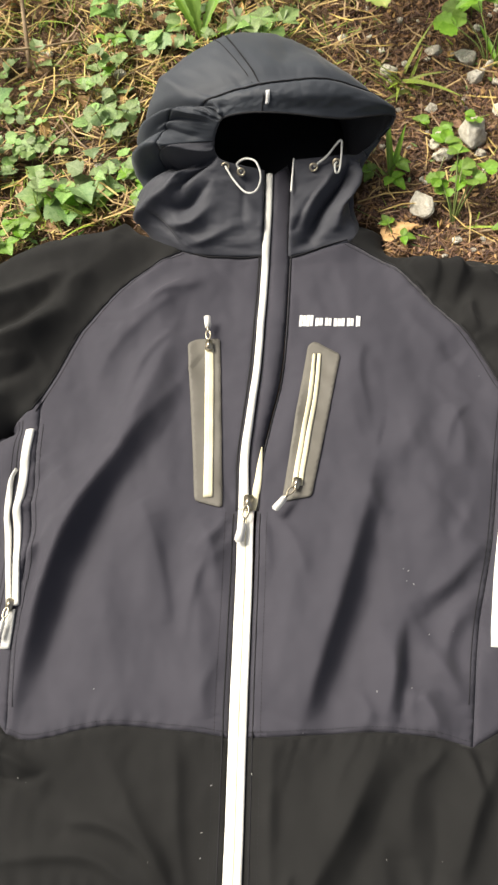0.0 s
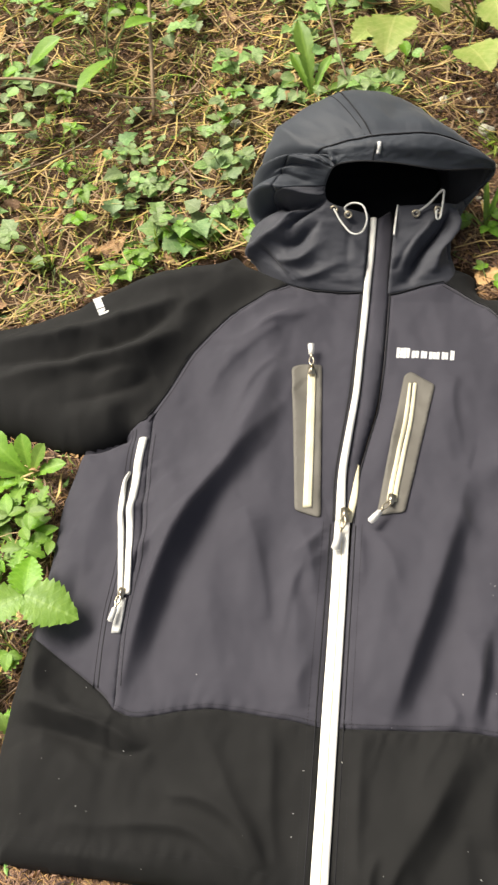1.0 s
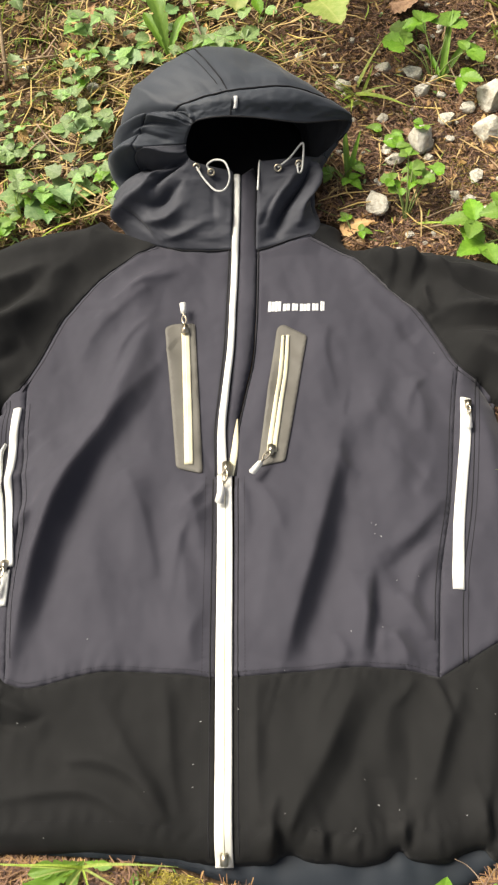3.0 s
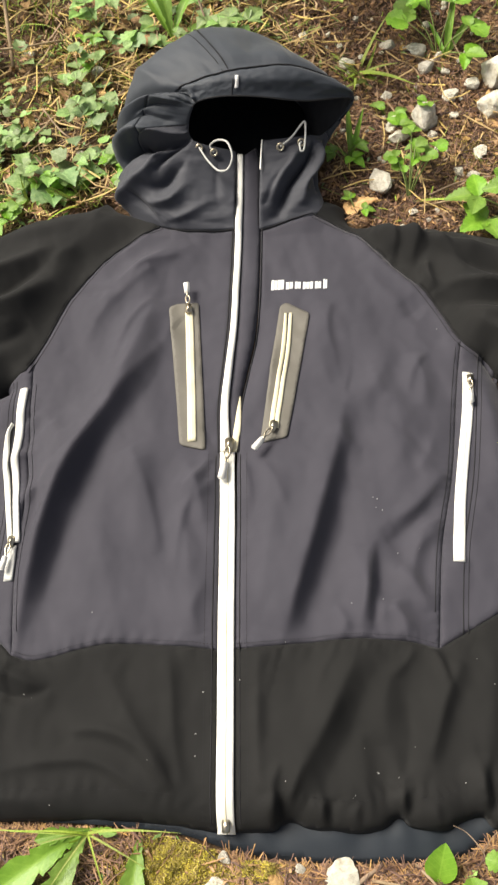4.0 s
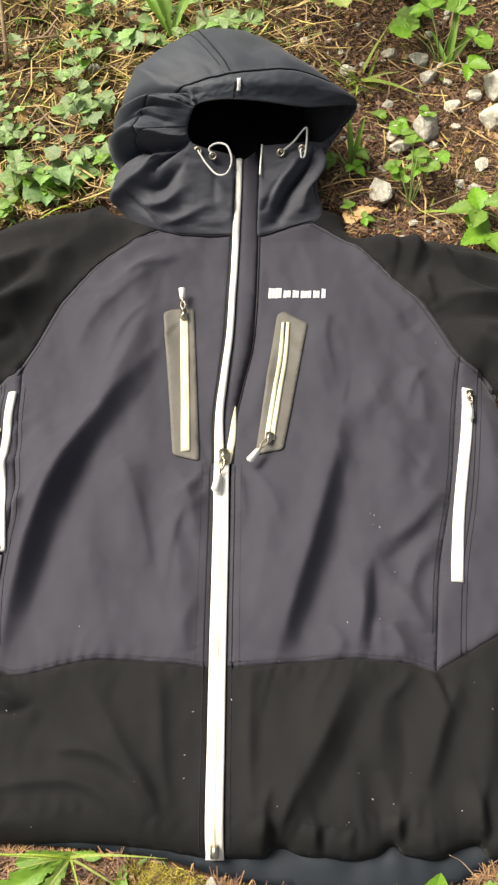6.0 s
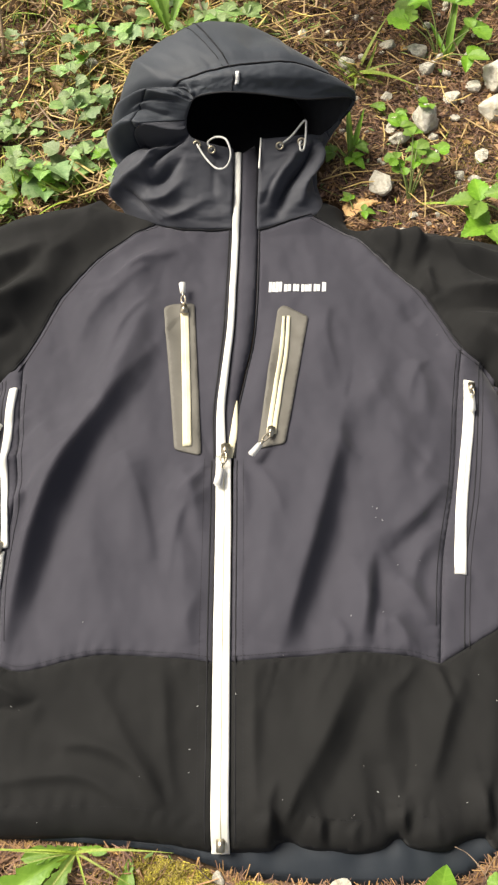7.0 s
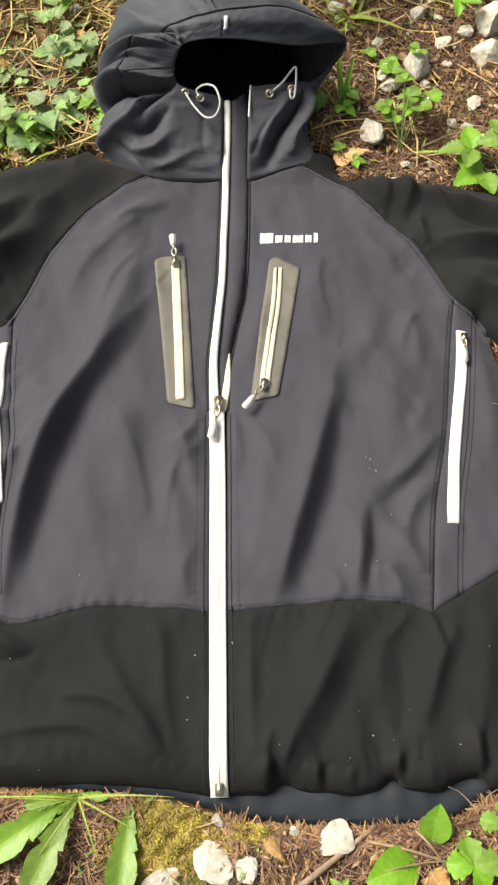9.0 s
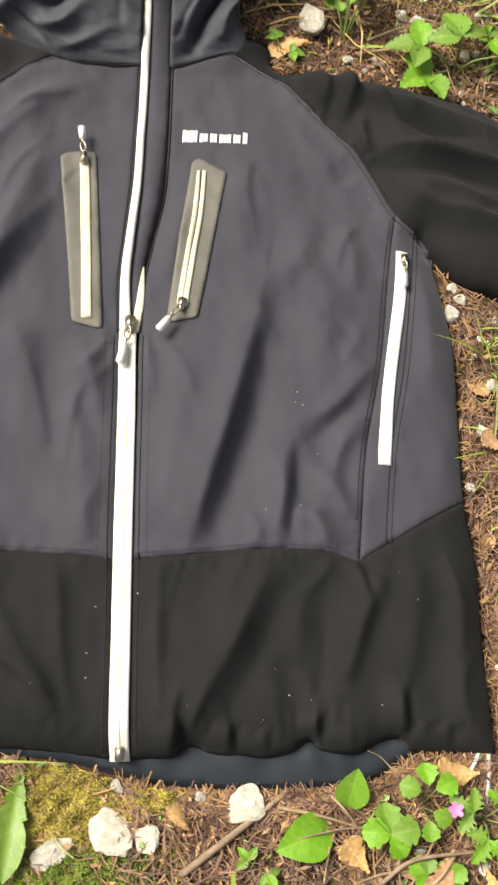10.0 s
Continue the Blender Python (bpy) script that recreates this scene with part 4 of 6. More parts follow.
put("zip_groove", ribbon_mesh("zip_groove", curve([(-0.0462, 0.5320), (-0.0432, 0.480), (-0.0402, 0.423), (-0.0372, 0.3650)]), 0.0006, over(0.0022), WHITE, 0.0018, 0.0002, across=3), patch_l)
slider(patch_l, -0.0464, 0.5370, z_at(-0.046, 0.537) + 0.0065, 182, 1.12, pull_turn=4)
gap = curve([(0.0650, 0.5250), (0.0615, 0.478), (0.0550, 0.434), (0.0490, 0.393), (0.0470, 0.374)])
put("pocket_slit", ribbon_mesh("pocket_slit", gap, [0.0024, 0.0018, 0.0018, 0.0008, 0.0004], over(0.0022), FLEECE, 0.0006, 0.0002, across=3), patch_r, "dark open slit")
put("pocket_zip", ribbon_mesh("pocket_zip", gap + np.array([-0.0026, 0]), [0.0030, 0.0044, 0.0040, 0.0048, 0.0050], over(0.0022), CREAM, 0.0011, 0.0006), patch_r, "cream zip edge")
put("pocket_zip", ribbon_mesh("pocket_zip", gap + np.array([0.0027, 0]), [0.0038, 0.0042, 0.0042, 0.0048, 0.0048], over(0.0022), CREAM, 0.0011, 0.0006), patch_r, "cream zip edge")
slider(patch_r, 0.0465, 0.3745, z_at(0.0465, 0.3745) + 0.0065, -14, 1.12, pull_turn=-24)

# hand pockets
line_r = curve([(0.2515, 0.4380), (0.2450, 0.390), (0.2333, 0.330), (0.2243, 0.280), (0.2165, 0.2245)])
hand_r = put("hand_zip", ribbon_mesh("hand_zip", line_r, 0.0108, cloth_z, WHITE, 0.0016, 0.0006, across=7), jacket, "white closed hand pocket zip")
put("zip_groove", ribbon_mesh("zip_groove", line_r[:30] + np.array([0.0006, 0]), 0.0008, cloth_z, CREAM, 0.0022, 0.0003, across=3), hand_r)
slider(hand_r, 0.2520, 0.4270, z_at(0.2520, 0.428) + 0.0045, -8, 1.0, pull_turn=2)
welt(POCKET_R[4:-2], w=0.0006, off=0.0048)
for off, w in ((-0.0205, 0.0011), (-0.0250, 0.0006)):
    welt(POCKET_R[2:-2], w=w, off=off)
spine = curve([(-0.2300, 0.4460), (-0.2290, 0.400), (-0.2240, 0.345), (-0.2125, 0.290), (-0.2080, 0.2560)])
hand_l = put("hand_zip", ribbon_mesh("hand_zip", spine + np.array([0.0035, 0]), [0.0090, 0.0078, 0.0070, 0.0070, 0.0065], cloth_z, WHITE, 0.0022, 0.0008), jacket, "white hand pocket zip standing open")
put("zip_edge", ribbon_mesh("zip_edge", curve([(-0.2325, 0.400), (-0.2350, 0.385), (-0.2305, 0.345), (-0.2180, 0.290), (-0.2105, 0.2520)]), [0.002, 0.006, 0.006, 0.0058, 0.005], cloth_z, WHITE, 0.0030, 0.0012), hand_l, "white loose zip edge")
put("pocket_slit", ribbon_mesh("pocket_slit", curve([(-0.2330, 0.398), (-0.2315, 0.360), (-0.2200, 0.300), (-0.2110, 0.2560)]), [0.002, 0.006, 0.006, 0.002], cloth_z, FLEECE, 0.0006, 0.0002, across=3), hand_l, "dark open slit")
put("pocket_end", ribbon_mesh("pocket_end", curve([(-0.2090, 0.2520), (-0.2085, 0.234), (-0.2085, 0.2170)]), 0.009, cloth_z, CORD, 0.0016, 0.0006), hand_l, "grey-white zip end")
slider(hand_l, -0.2095, 0.2560, z_at(-0.2095, 0.256) + 0.0045, -4, 1.0, pull_turn=-4)
welt(POCKET_L[3:-4], w=0.0006, off=-0.0048)
for off, w in ((0.0185, 0.0011), (0.0230, 0.0006)):
    welt(POCKET_L[3:-3], w=w, off=off)


def word_mark(name, x, y, turn, length, zf, parent, label):
    """An embroidered word mark as plain bars of satin stitches: a tall one, four low ones and a last taller one."""
    m = pose(x, y, 0, 0, 0, turn)
    for a, b, h in ((0.00, 0.235, 1.0), (0.265, 0.395, 0.70), (0.425, 0.535, 0.70), (0.565, 0.750, 0.70), (0.780, 0.895, 0.70), (0.925, 1.0, 0.92)):
        bm = bmesh.new()
        top, wide = h * 0.235 * length, (b - a) * length
        count = max(2, int(round(wide / 0.0034)))
        for k in range(count):
            c = m @ Vector((a * length + (k + 0.5) * wide / count, top / 2, 0))
            z = float(zf(np.array([c.x]), np.array([c.y]))[0])
            bmesh.ops.create_cube(bm, size=1, matrix=Matrix.Translation((c.x, c.y, z + 0.0003)) @ Matrix.Rotation(radians(turn), 4, "Z") @ Matrix.Diagonal((wide / count * 0.90, top * (0.94 if k % 2 else 1.0), 0.0014, 1)))
        bmesh.ops.bevel(bm, geom=bm.edges[:], offset=0.0003, segments=1, affect="EDGES")
        part(name, bm, THREAD, parent, label, shade=False)


word_mark("chest_mark", 0.0460, 0.5630, -4.0, 0.064, cloth_z, jacket, "white embroidered mark")
word_mark("sleeve_mark", -0.3340, 0.6560, -62, 0.060, sleeve_l_z, jacket, "white embroidered mark")

# hood tag, eyelets, cords
tag_g = hood_grid[int(6.40 * S):int(6.40 * S) + 3, 5:13] + hood_n[int(6.40 * S):int(6.40 * S) + 3, 5:13] * 0.0014
tag_g[2] = tag_g[0] + (tag_g[2] - tag_g[0]) / np.linalg.norm(tag_g[2] - tag_g[0], axis=1)[:, None] * 0.0042
tag_g = tag_g[[0, 2]]
tag_me = mesh("tag", tag_g.reshape(-1, 3), [(k, k + 1, 9 + k, 8 + k) for k in range(7)], THREAD)
if tag_me.polygons[0].normal.z < 0:
    tag_me.flip_normals()
thick(put("tag", tag_me, hood, "small white woven tag"), 0.0006, 1)


def eyelet(p, r=0.0038):
    ring = [(p[0] + r * math.cos(a), p[1] + 0.55 * r * math.sin(a) - 0.2 * r, p[2] + 0.8 * r * math.sin(a)) for a in np.linspace(0, 2 * math.pi, 13)]
    tube("eyelet", ring, 0.0012, METAL, hood, "small metal eyelet", n=6, smooth_n=2)


CORD_L = [(-0.033, 0.737, 0.112), (-0.024, 0.722, 0.106), (-0.011, 0.707, 0.102), (0.001, 0.704, 0.106), (0.007, 0.713, 0.116), (0.002, 0.728, 0.124), (-0.010, 0.738, 0.120), (-0.020, 0.738, 0.113), (-0.016, 0.733, 0.107)]
CORD_R = [(0.063, 0.735, 0.107), (0.077, 0.742, 0.114), (0.092, 0.750, 0.128), (0.0935, 0.744, 0.120), (0.091, 0.728, 0.108), (0.087, 0.724, 0.108), (0.086, 0.731, 0.112), (0.088, 0.737, 0.110)]
tube("cord", CORD_L, 0.0012, CORD, hood, "grey-white elastic cord loop")
tube("cord", CORD_R, 0.0012, CORD, hood, "grey-white elastic cord loop")
for p in (CORD_L[0], CORD_L[-1], CORD_R[0], CORD_R[-1]):
    eyelet(p)
tube("zip_tape", [(0.0415, 0.748, 0.1075), (0.0400, 0.730, 0.1025), (0.0384, 0.710, 0.0965)], 0.0011, WHITE, hood, "white zip edge in the collar")
tube("hem_cord", [(0.279, 0.004, 0.024), (0.268, -0.014, 0.027), (0.257, -0.026, 0.026), (0.255, -0.042, 0.022), (0.262, -0.050, 0.021), (0.273, -0.046, 0.022), (0.279, -0.028, 0.024), (0.283, 0.004, 0.026)], 0.0016, CORD, jacket, "grey-white elastic hem cord loop")

# lint on the cloth
bm = bmesh.new()
rl = random.Random(5)
spots = [(0.142, 0.295), (0.146, 0.293), (0.144, 0.283), (0.150, 0.280), (0.161, 0.236), (0.181, 0.238), (0.106, 0.021), (0.108, 0.023), (0.232, 0.110), (-0.150, 0.020), (-0.020, 0.110), (-0.026, 0.075), (-0.065, 0.052), (0.160, 0.060), (0.118, 0.060), (-0.215, 0.062), (-0.205, 0.059), (-0.182, 0.112), (-0.175, 0.109), (-0.228, 0.165), (-0.235, 0.083), (0.226, 0.500)]
for k in range(14):
    spots.append((rl.uniform(-0.27, 0.25), rl.uniform(0.01, 0.2)))
for x, y in spots:
    s, a = rl.uniform(0.0003, 0.0008), rl.uniform(0, 3.1)
    q = bmesh.ops.create_cube(bm, size=1)["verts"]
    bmesh.ops.transform(bm, matrix=Matrix.Translation((x, y, z_at(x, y) + 0.0006)) @ Matrix.Rotation(a, 4, "Z") @ Matrix.Diagonal((s * rl.uniform(0.8, 2.2), s * 0.7, 0.0006, 1)), verts=q)
tagged(part("lint", bm, CORD, None), "tiny pale specks of lint on the cloth", "lint", kind="stuff")

# ---- ground ----
def ground():
    def axis(lo, hi, fine, far):
        inner = np.arange(lo, hi + 1e-6, fine)
        out = np.geomspace(fine * 2, far, 26)
        return np.concatenate([lo - out[::-1], inner, hi + out])
    xs, ys = axis(-1.2, 1.2, 0.012, 800), axis(-0.5, 1.9, 0.012, 800)
    X, Y = np.meshgrid(xs, ys)
    Z = ground_z(X, Y)
    n = len(xs)
    F = [(j * n + i, j * n + i + 1, (j + 1) * n + i + 1, (j + 1) * n + i) for j in range(len(ys) - 1) for i in range(n - 1)]
    return tagged(put("ground", mesh("ground", np.stack([X, Y, Z], -1).reshape(-1, 3), F, SOIL)), "brown forest soil rising gently behind the jacket", "ground", kind="structure")


ground()


# ---- what lies and grows on the ground ----
rg = random.Random(11)
npr = np.random.RandomState(7)


def gz(x, y):
    return float(ground_z(np.array([x]), np.array([y]))[0])


def free(X, Y, pad=0.0):
    """Outside the jacket and its hood."""
    X, Y = np.atleast_1d(X), np.atleast_1d(Y)
    under = inside(X, Y, BODY) | (((X - 0.0) / (0.125 + pad)) ** 2 + ((Y - 0.81) / (0.115 + pad)) ** 2 < 1)
    return ~under


def leaf_mesh(name, width, mat, n=16, m=3, keel=0.25, droop=0.25, veins=0.012, twist=0.0, holes=()):
    """A leaf one unit long: half its width along its length, a keel, a droop and raised veins."""
    t = np.linspace(0, 1, n + 1)
    u = np.linspace(-1, 1, 2 * m + 1)
    W = np.array([width(k) for k in t])
    T, U = np.meshgrid(t, u, indexing="ij")
    X = U * W[:, None]
    Y = T + 0.10 * np.abs(U) * W[:, None]
    Z = keel * np.abs(X) - droop * T ** 2 + veins * np.sin(2 * math.pi * (7 * T - 1.6 * np.abs(U))) * np.abs(U) + twist * U * T * W[:, None]
    k = 2 * m + 1
    F = [(i * k + j, i * k + j + 1, (i + 1) * k + j + 1, (i + 1) * k + j) for i in range(n) for j in range(2 * m)]
    return mesh(name, np.stack([X, Y, Z], -1).reshape(-1, 3), F, mat)


def saw(x):
    return 1 - (x % 1.0)


def bell(t, peak, power=1.0):
    return max(0.0, math.sin(math.pi * min(1, max(0, t)) ** peak)) ** power


def lobes(pairs):
    xs, ys = zip(*pairs)
    return lambda t: float(np.interp(t, xs, ys))


OVATE = [leaf_mesh("leaf", lambda t: 0.30 * bell(t, 0.8, 0.85) + 0.008, FRESH, 14, 3, 0.22, d) for d in (0.15, 0.35)]
SERRATE = [leaf_mesh("leaf", lambda t: (0.36 * bell(t, 0.72, 0.8)) * (0.82 + 0.24 * saw(9 * t)) + 0.006, FRESH, 36, 3, 0.25, d, 0.02) for d in (0.2, 0.4)]
PALE_LEAF = [leaf_mesh("leaf", lambda t: (0.42 * bell(t, 0.66, 0.75)) * (0.84 + 0.22 * saw(7 * t)) + 0.006, YELLOWING, 28, 3, 0.2, d, 0.02) for d in (0.25, 0.5)]
IVY_LEAF = [leaf_mesh("leaf", lobes([(0, 0.05), (0.08, 0.30), (0.20, 0.52), (0.30, 0.40), (0.38, 0.34), (0.50, 0.44), (0.60, 0.30), (0.80, 0.14), (1, 0.0)]), IVY, 14, 3, k, 0.2, 0.015) for k in (0.15, 0.35)]
ROUND_LEAF = [leaf_mesh("leaf", lambda t: (0.46 * bell(t, 0.8, 0.6)) * (0.88 + 0.16 * saw(5 * t)) + 0.01, IVY, 15, 3, 0.2, d, 0.015) for d in (0.1, 0.3)]
LOBED = [leaf_mesh("leaf", lobes([(0, 0.03), (0.15, 0.10), (0.25, 0.40), (0.33, 0.16), (0.45, 0.46), (0.54, 0.18), (0.66, 0.36), (0.75, 0.14), (0.86, 0.20), (1, 0.0)]), FRESH, 30, 3, 0.25, d, 0.01) for d in (0.15, 0.4)]
def jagged(seed):
    """Half width of a dandelion leaf: narrow stalk, a few shallow uneven teeth, a broad blunt end."""
    rs = random.Random(seed)
    body = lobes([(0, 0.020), (0.10, 0.026), (0.22, 0.070), (0.40, 0.125), (0.58, 0.175), (0.74, 0.200), (0.86, 0.170), (0.95, 0.085), (1.0, 0.004)])
    cuts = [(t + rs.uniform(-0.03, 0.03), rs.uniform(0.14, 0.42)) for t in (0.24, 0.38, 0.55)]

    def half(t):
        w = body(t)
        for at, deep in cuts:
            k = (t - at) / 0.090
            if 0 <= k < 1:
                w *= 1 - deep * (1 - k)
            elif -0.25 < k < 0:
                w *= 1.10
        return w
    return half


def scallop(t):
    return 0.50 * bell(t, 1.25, 0.62) * (0.80 + 0.26 * abs(math.sin(11.0 * t))) + 0.012


SCALLOPED = [leaf_mesh("leaf", scallop, FRESH, 26, 3, k, d, 0.015) for k, d in ((0.12, 0.12), (0.25, 0.25))]
DANDELION = [leaf_mesh("leaf", jagged(k), FRESH, 54, 3, kl, d, 0.006) for k, kl, d in ((1, 0.30, 0.25), (2, 0.22, 0.45), (5, 0.35, 0.35))]
CREEPER = [leaf_mesh("leaf", lobes([(0, 0.06), (0.06, 0.34), (0.20, 0.56), (0.30, 0.42), (0.38, 0.36), (0.52, 0.46), (0.62, 0.30), (0.80, 0.15), (1, 0.0)]), MAT, 14, 3, k, 0.22, 0.02) for k in (0.12, 0.35, -0.1)]
LANCE = [leaf_mesh("leaf", lambda t: 0.10 * bell(t, 0.8, 0.8) + 0.004, FRESH, 14, 2, 0.3, d, 0.004) for d in (0.1, 0.35)]
BLADE = [leaf_mesh("blade", lambda t: 0.022 * (1 - t ** 2.2) + 0.0015, GRASS, 10, 1, 0.6, d, 0) for d in (0.15, 0.45, 0.8)]
DRY_LEAF = [leaf_mesh("dead_leaf", lambda t: 0.36 * bell(t, 0.75, 0.8) * (0.9 + 0.12 * saw(6 * t)) + 0.006, DEAD, 22, 3, k, d, 0.03, tw) for k, d, tw in ((0.5, 0.2, 0.3), (-0.35, -0.25, 0.5), (0.15, 0.35, -0.6))]

PALE_DRY = [leaf_mesh("dead_leaf", jagged(k), TAN, 24, 3, kl, d, 0.03, tw) for k, kl, d, tw in ((21, 0.6, 0.3, 0.4), (22, -0.4, -0.3, 0.6), (23, 0.2, 0.4, -0.6))]


def set_leaf(me, p, az, pitch, size, parent, roll=0.0, wide=1.0):
    """A leaf from point p, heading az degrees from +y towards -x, raised by pitch."""
    m = Matrix.Translation(Vector(p) - parent.location) @ Matrix.Rotation(radians(az), 4, "Z") @ Matrix.Rotation(radians(pitch), 4, "X") @ Matrix.Rotation(radians(roll), 4, "Y") @ Matrix.Diagonal((size * wide, size, size, 1))
    return put(me.name.split(".")[0], me, parent, m=m)


def plant(name, x, y, label, category="plant", group=""):
    ob = tagged(new(name), label, category, group)
    ob.location = (x, y, gz(x, y))
    return ob


def stem(par, pts, r, mat=STEM, n=5, taper=(1.0, 0.6)):
    o = par.location
    return tube("stem", [(a - o.x, b - o.y, c - o.z) for a, b, c in pts], r, mat, par, n=n, taper=list(taper), smooth_n=5)


def ivy(x, y, n, size, spread, kinds, label):
    p = plant("ivy", x, y, label, "ivy", "ivy on the bank")
    a0 = rg.uniform(0, 360)
    d = Vector((math.cos(radians(a0)), math.sin(radians(a0)), 0))
    run = [Vector((x, y, 0)) + d * k * spread for k in (-0.8, -0.3, 0.3, 0.8)]
    stem(p, [(q.x, q.y, gz(q.x, q.y) + 0.006) for q in run], 0.0012, TWIG, 5)
    for k in range(n):
        a = rg.uniform(0, 2 * math.pi)
        r = spread * math.sqrt(rg.random())
        lx, ly = x + r * math.cos(a), y + r * math.sin(a)
        if not free(lx, ly)[0]:
            continue
        h = rg.uniform(0.008, 0.030)
        set_leaf(rg.choice(kinds), (lx, ly, gz(lx, ly) + h), rg.uniform(0, 360), rg.uniform(-12, 28), size * rg.uniform(0.7, 1.25), p, rg.uniform(-22, 22))


def tuft(x, y, n, length, lean=(35, 80), group="grass tufts", label="tuft of fresh green grass blades in the litter", wide=1.0):
    p = plant("grass_tuft", x, y, label, "grass", group)
    for k in range(n):
        az, pitch, size = rg.uniform(0, 360), rg.uniform(*lean), length * rg.uniform(0.55, 1.15)
        reach = size * math.cos(radians(pitch))
        if not all(free(x - f * reach * math.sin(radians(az)), y + f * reach * math.cos(radians(az)), 0.01)[0] for f in (0.5, 1.0, 1.2)):
            az += 180
        set_leaf(rg.choice(BLADE), (x + rg.gauss(0, 0.006), y + rg.gauss(0, 0.006), p.location.z - 0.002), az, pitch, size, p, rg.uniform(-30, 30), wide)


def trefoil(par, tip, az, size, kinds, pitch=10):
    for da, s in ((0, 1.1), (75, 0.95), (-75, 0.95)):
        set_leaf(rg.choice(kinds), tip, az + da + rg.uniform(-8, 8), pitch + rg.uniform(-12, 12), size * s * rg.uniform(0.9, 1.1), par, rg.uniform(-12, 12))


def herb(name, x, y, arms, kinds, label, size, r=0.0011):
    """Stems to given tips, each with three leaflets."""
    p = plant(name, x, y, label)
    z0 = p.location.z
    for tx, ty, h, az in arms:
        tip = (x + tx, y + ty, z0 + h)
        stem(p, [(x, y, z0 - 0.003), (x + tx * 0.35, y + ty * 0.35, z0 + h * 0.6), tip], r)
        trefoil(p, tip, az, size, kinds)
    return p


def rosette(name, x, y, spec, kinds, label, wide=1.0):
    """Long leaves from one crown: heading, rise, length."""
    p = plant(name, x, y, label)
    for az, pitch, size in spec:
        set_leaf(rg.choice(kinds), (x, y, p.location.z + 0.004), az, pitch, size, p, rg.uniform(-12, 12), wide)
    return p


# stones
def stone_mesh(seed):
    rs = random.Random(seed)
    bm = bmesh.new()
    bmesh.ops.create_icosphere(bm, subdivisions=3, radius=0.5)
    off = Vector((rs.uniform(-9, 9), rs.uniform(-9, 9), rs.uniform(-9, 9)))
    planes = [(Vector((rs.gauss(0, 1), rs.gauss(0, 1), rs.gauss(0.2, 0.8))).normalized(), rs.uniform(0.22, 0.40)) for _ in range(12)]
    for v in bm.verts:
        for nrm, dist in planes:
            over_d = v.co.dot(nrm) - dist
            if over_d > 0:
                v.co -= nrm * over_d * 0.97
        v.co += v.co.normalized() * (0.09 * noise.noise(v.co * 1.9 + off) + 0.04 * noise.noise(v.co * 6 + off) + 0.012 * noise.noise(v.co * 16 + off))
    me = bpy.data.meshes.new("stone")
    bm.to_mesh(me)
    bm.free()
    me.materials.append(STONE)
    return me


STONES = [stone_mesh(s) for s in range(8)]


def stone(x, y, size, flat=0.65, sunk=0.2, long=1.25, label="pale limestone pebble lying in the needle litter", name="stone"):
    ob = new(name, rg.choice(STONES))
    ob.matrix_basis = pose(x, y, gz(x, y) + 0.004 + 1.05 * size * flat * (0.5 - sunk), rg.uniform(-15, 15), rg.uniform(-15, 15), rg.uniform(0, 360)) @ Matrix.Diagonal((1.14 * size * long, 1.14 * size, 1.14 * size * flat, 1))
    return tagged(ob, label, "stone", "pebbles on the ground")


for x, y, s in ((0.247, 0.828, 0.040), (0.206, 0.824, 0.021), (0.210, 0.799, 0.023), (0.184, 0.726, 0.031), (0.192, 0.662, 0.018), (0.247, 0.943, 0.024), (0.255, 0.912, 0.020)):
    stone(x, y, s, 0.75)
for x, y, s in ((0.272, 0.930, 0.014), (0.341, 0.894, 0.044), (0.335, 0.835, 0.036), (0.309, 1.110, 0.042), (0.336, 1.115, 0.040), (0.311, 0.879, 0.018), (0.281, 0.859, 0.019), (0.201, 0.870, 0.013)):
    stone(x, y, s, 0.8)
for x, y, s in ((0.098, 0.990, 0.013), (0.155, 0.935, 0.020), (0.209, 0.962, 0.018), (0.281, 0.740, 0.014), (0.297, 0.734, 0.015), (0.308, 0.767, 0.018), (0.316, 0.714, 0.017), (-0.181, 0.945, 0.017)):
    stone(x, y, s)
for x, y, s in ((0.060, -0.030, 0.008), (0.298, 0.384, 0.016), (0.303, 0.412, 0.011), (0.309, 0.400, 0.012), (0.313, 0.264, 0.012), (0.328, 0.310, 0.015)):
    stone(x, y, s)
for x, y, size, long in ((0.093, -0.036, 0.030, 1.25), (-0.007, -0.052, 0.034, 1.15), (0.019, -0.057, 0.021, 1.1), (-0.049, -0.066, 0.022, 1.7)):
    stone(x, y, size, 0.42, 0.34, long, "grey-white rough stone edged with moss", "moss_stone")
stone(-0.002, -0.020, 0.010, 0.7)
for _ in range(200):
    x, y = (rg.uniform(0.12, 0.48), rg.uniform(0.62, 1.25)) if rg.random() < 0.75 else (rg.uniform(0.29, 0.45), rg.uniform(-0.1, 0.42))
    if free(x, y, 0.01)[0]:
        stone(x, y, rg.choice((0.005, 0.006, 0.007, 0.009, 0.012)), rg.uniform(0.5, 0.8))
for _ in range(26):
    x, y = rg.uniform(-0.6, 0.3), rg.choice((rg.uniform(-0.12, -0.03), rg.uniform(0.75, 1.2)))
    if free(x, y, 0.01)[0]:
        stone(x, y, rg.uniform(0.005, 0.011))

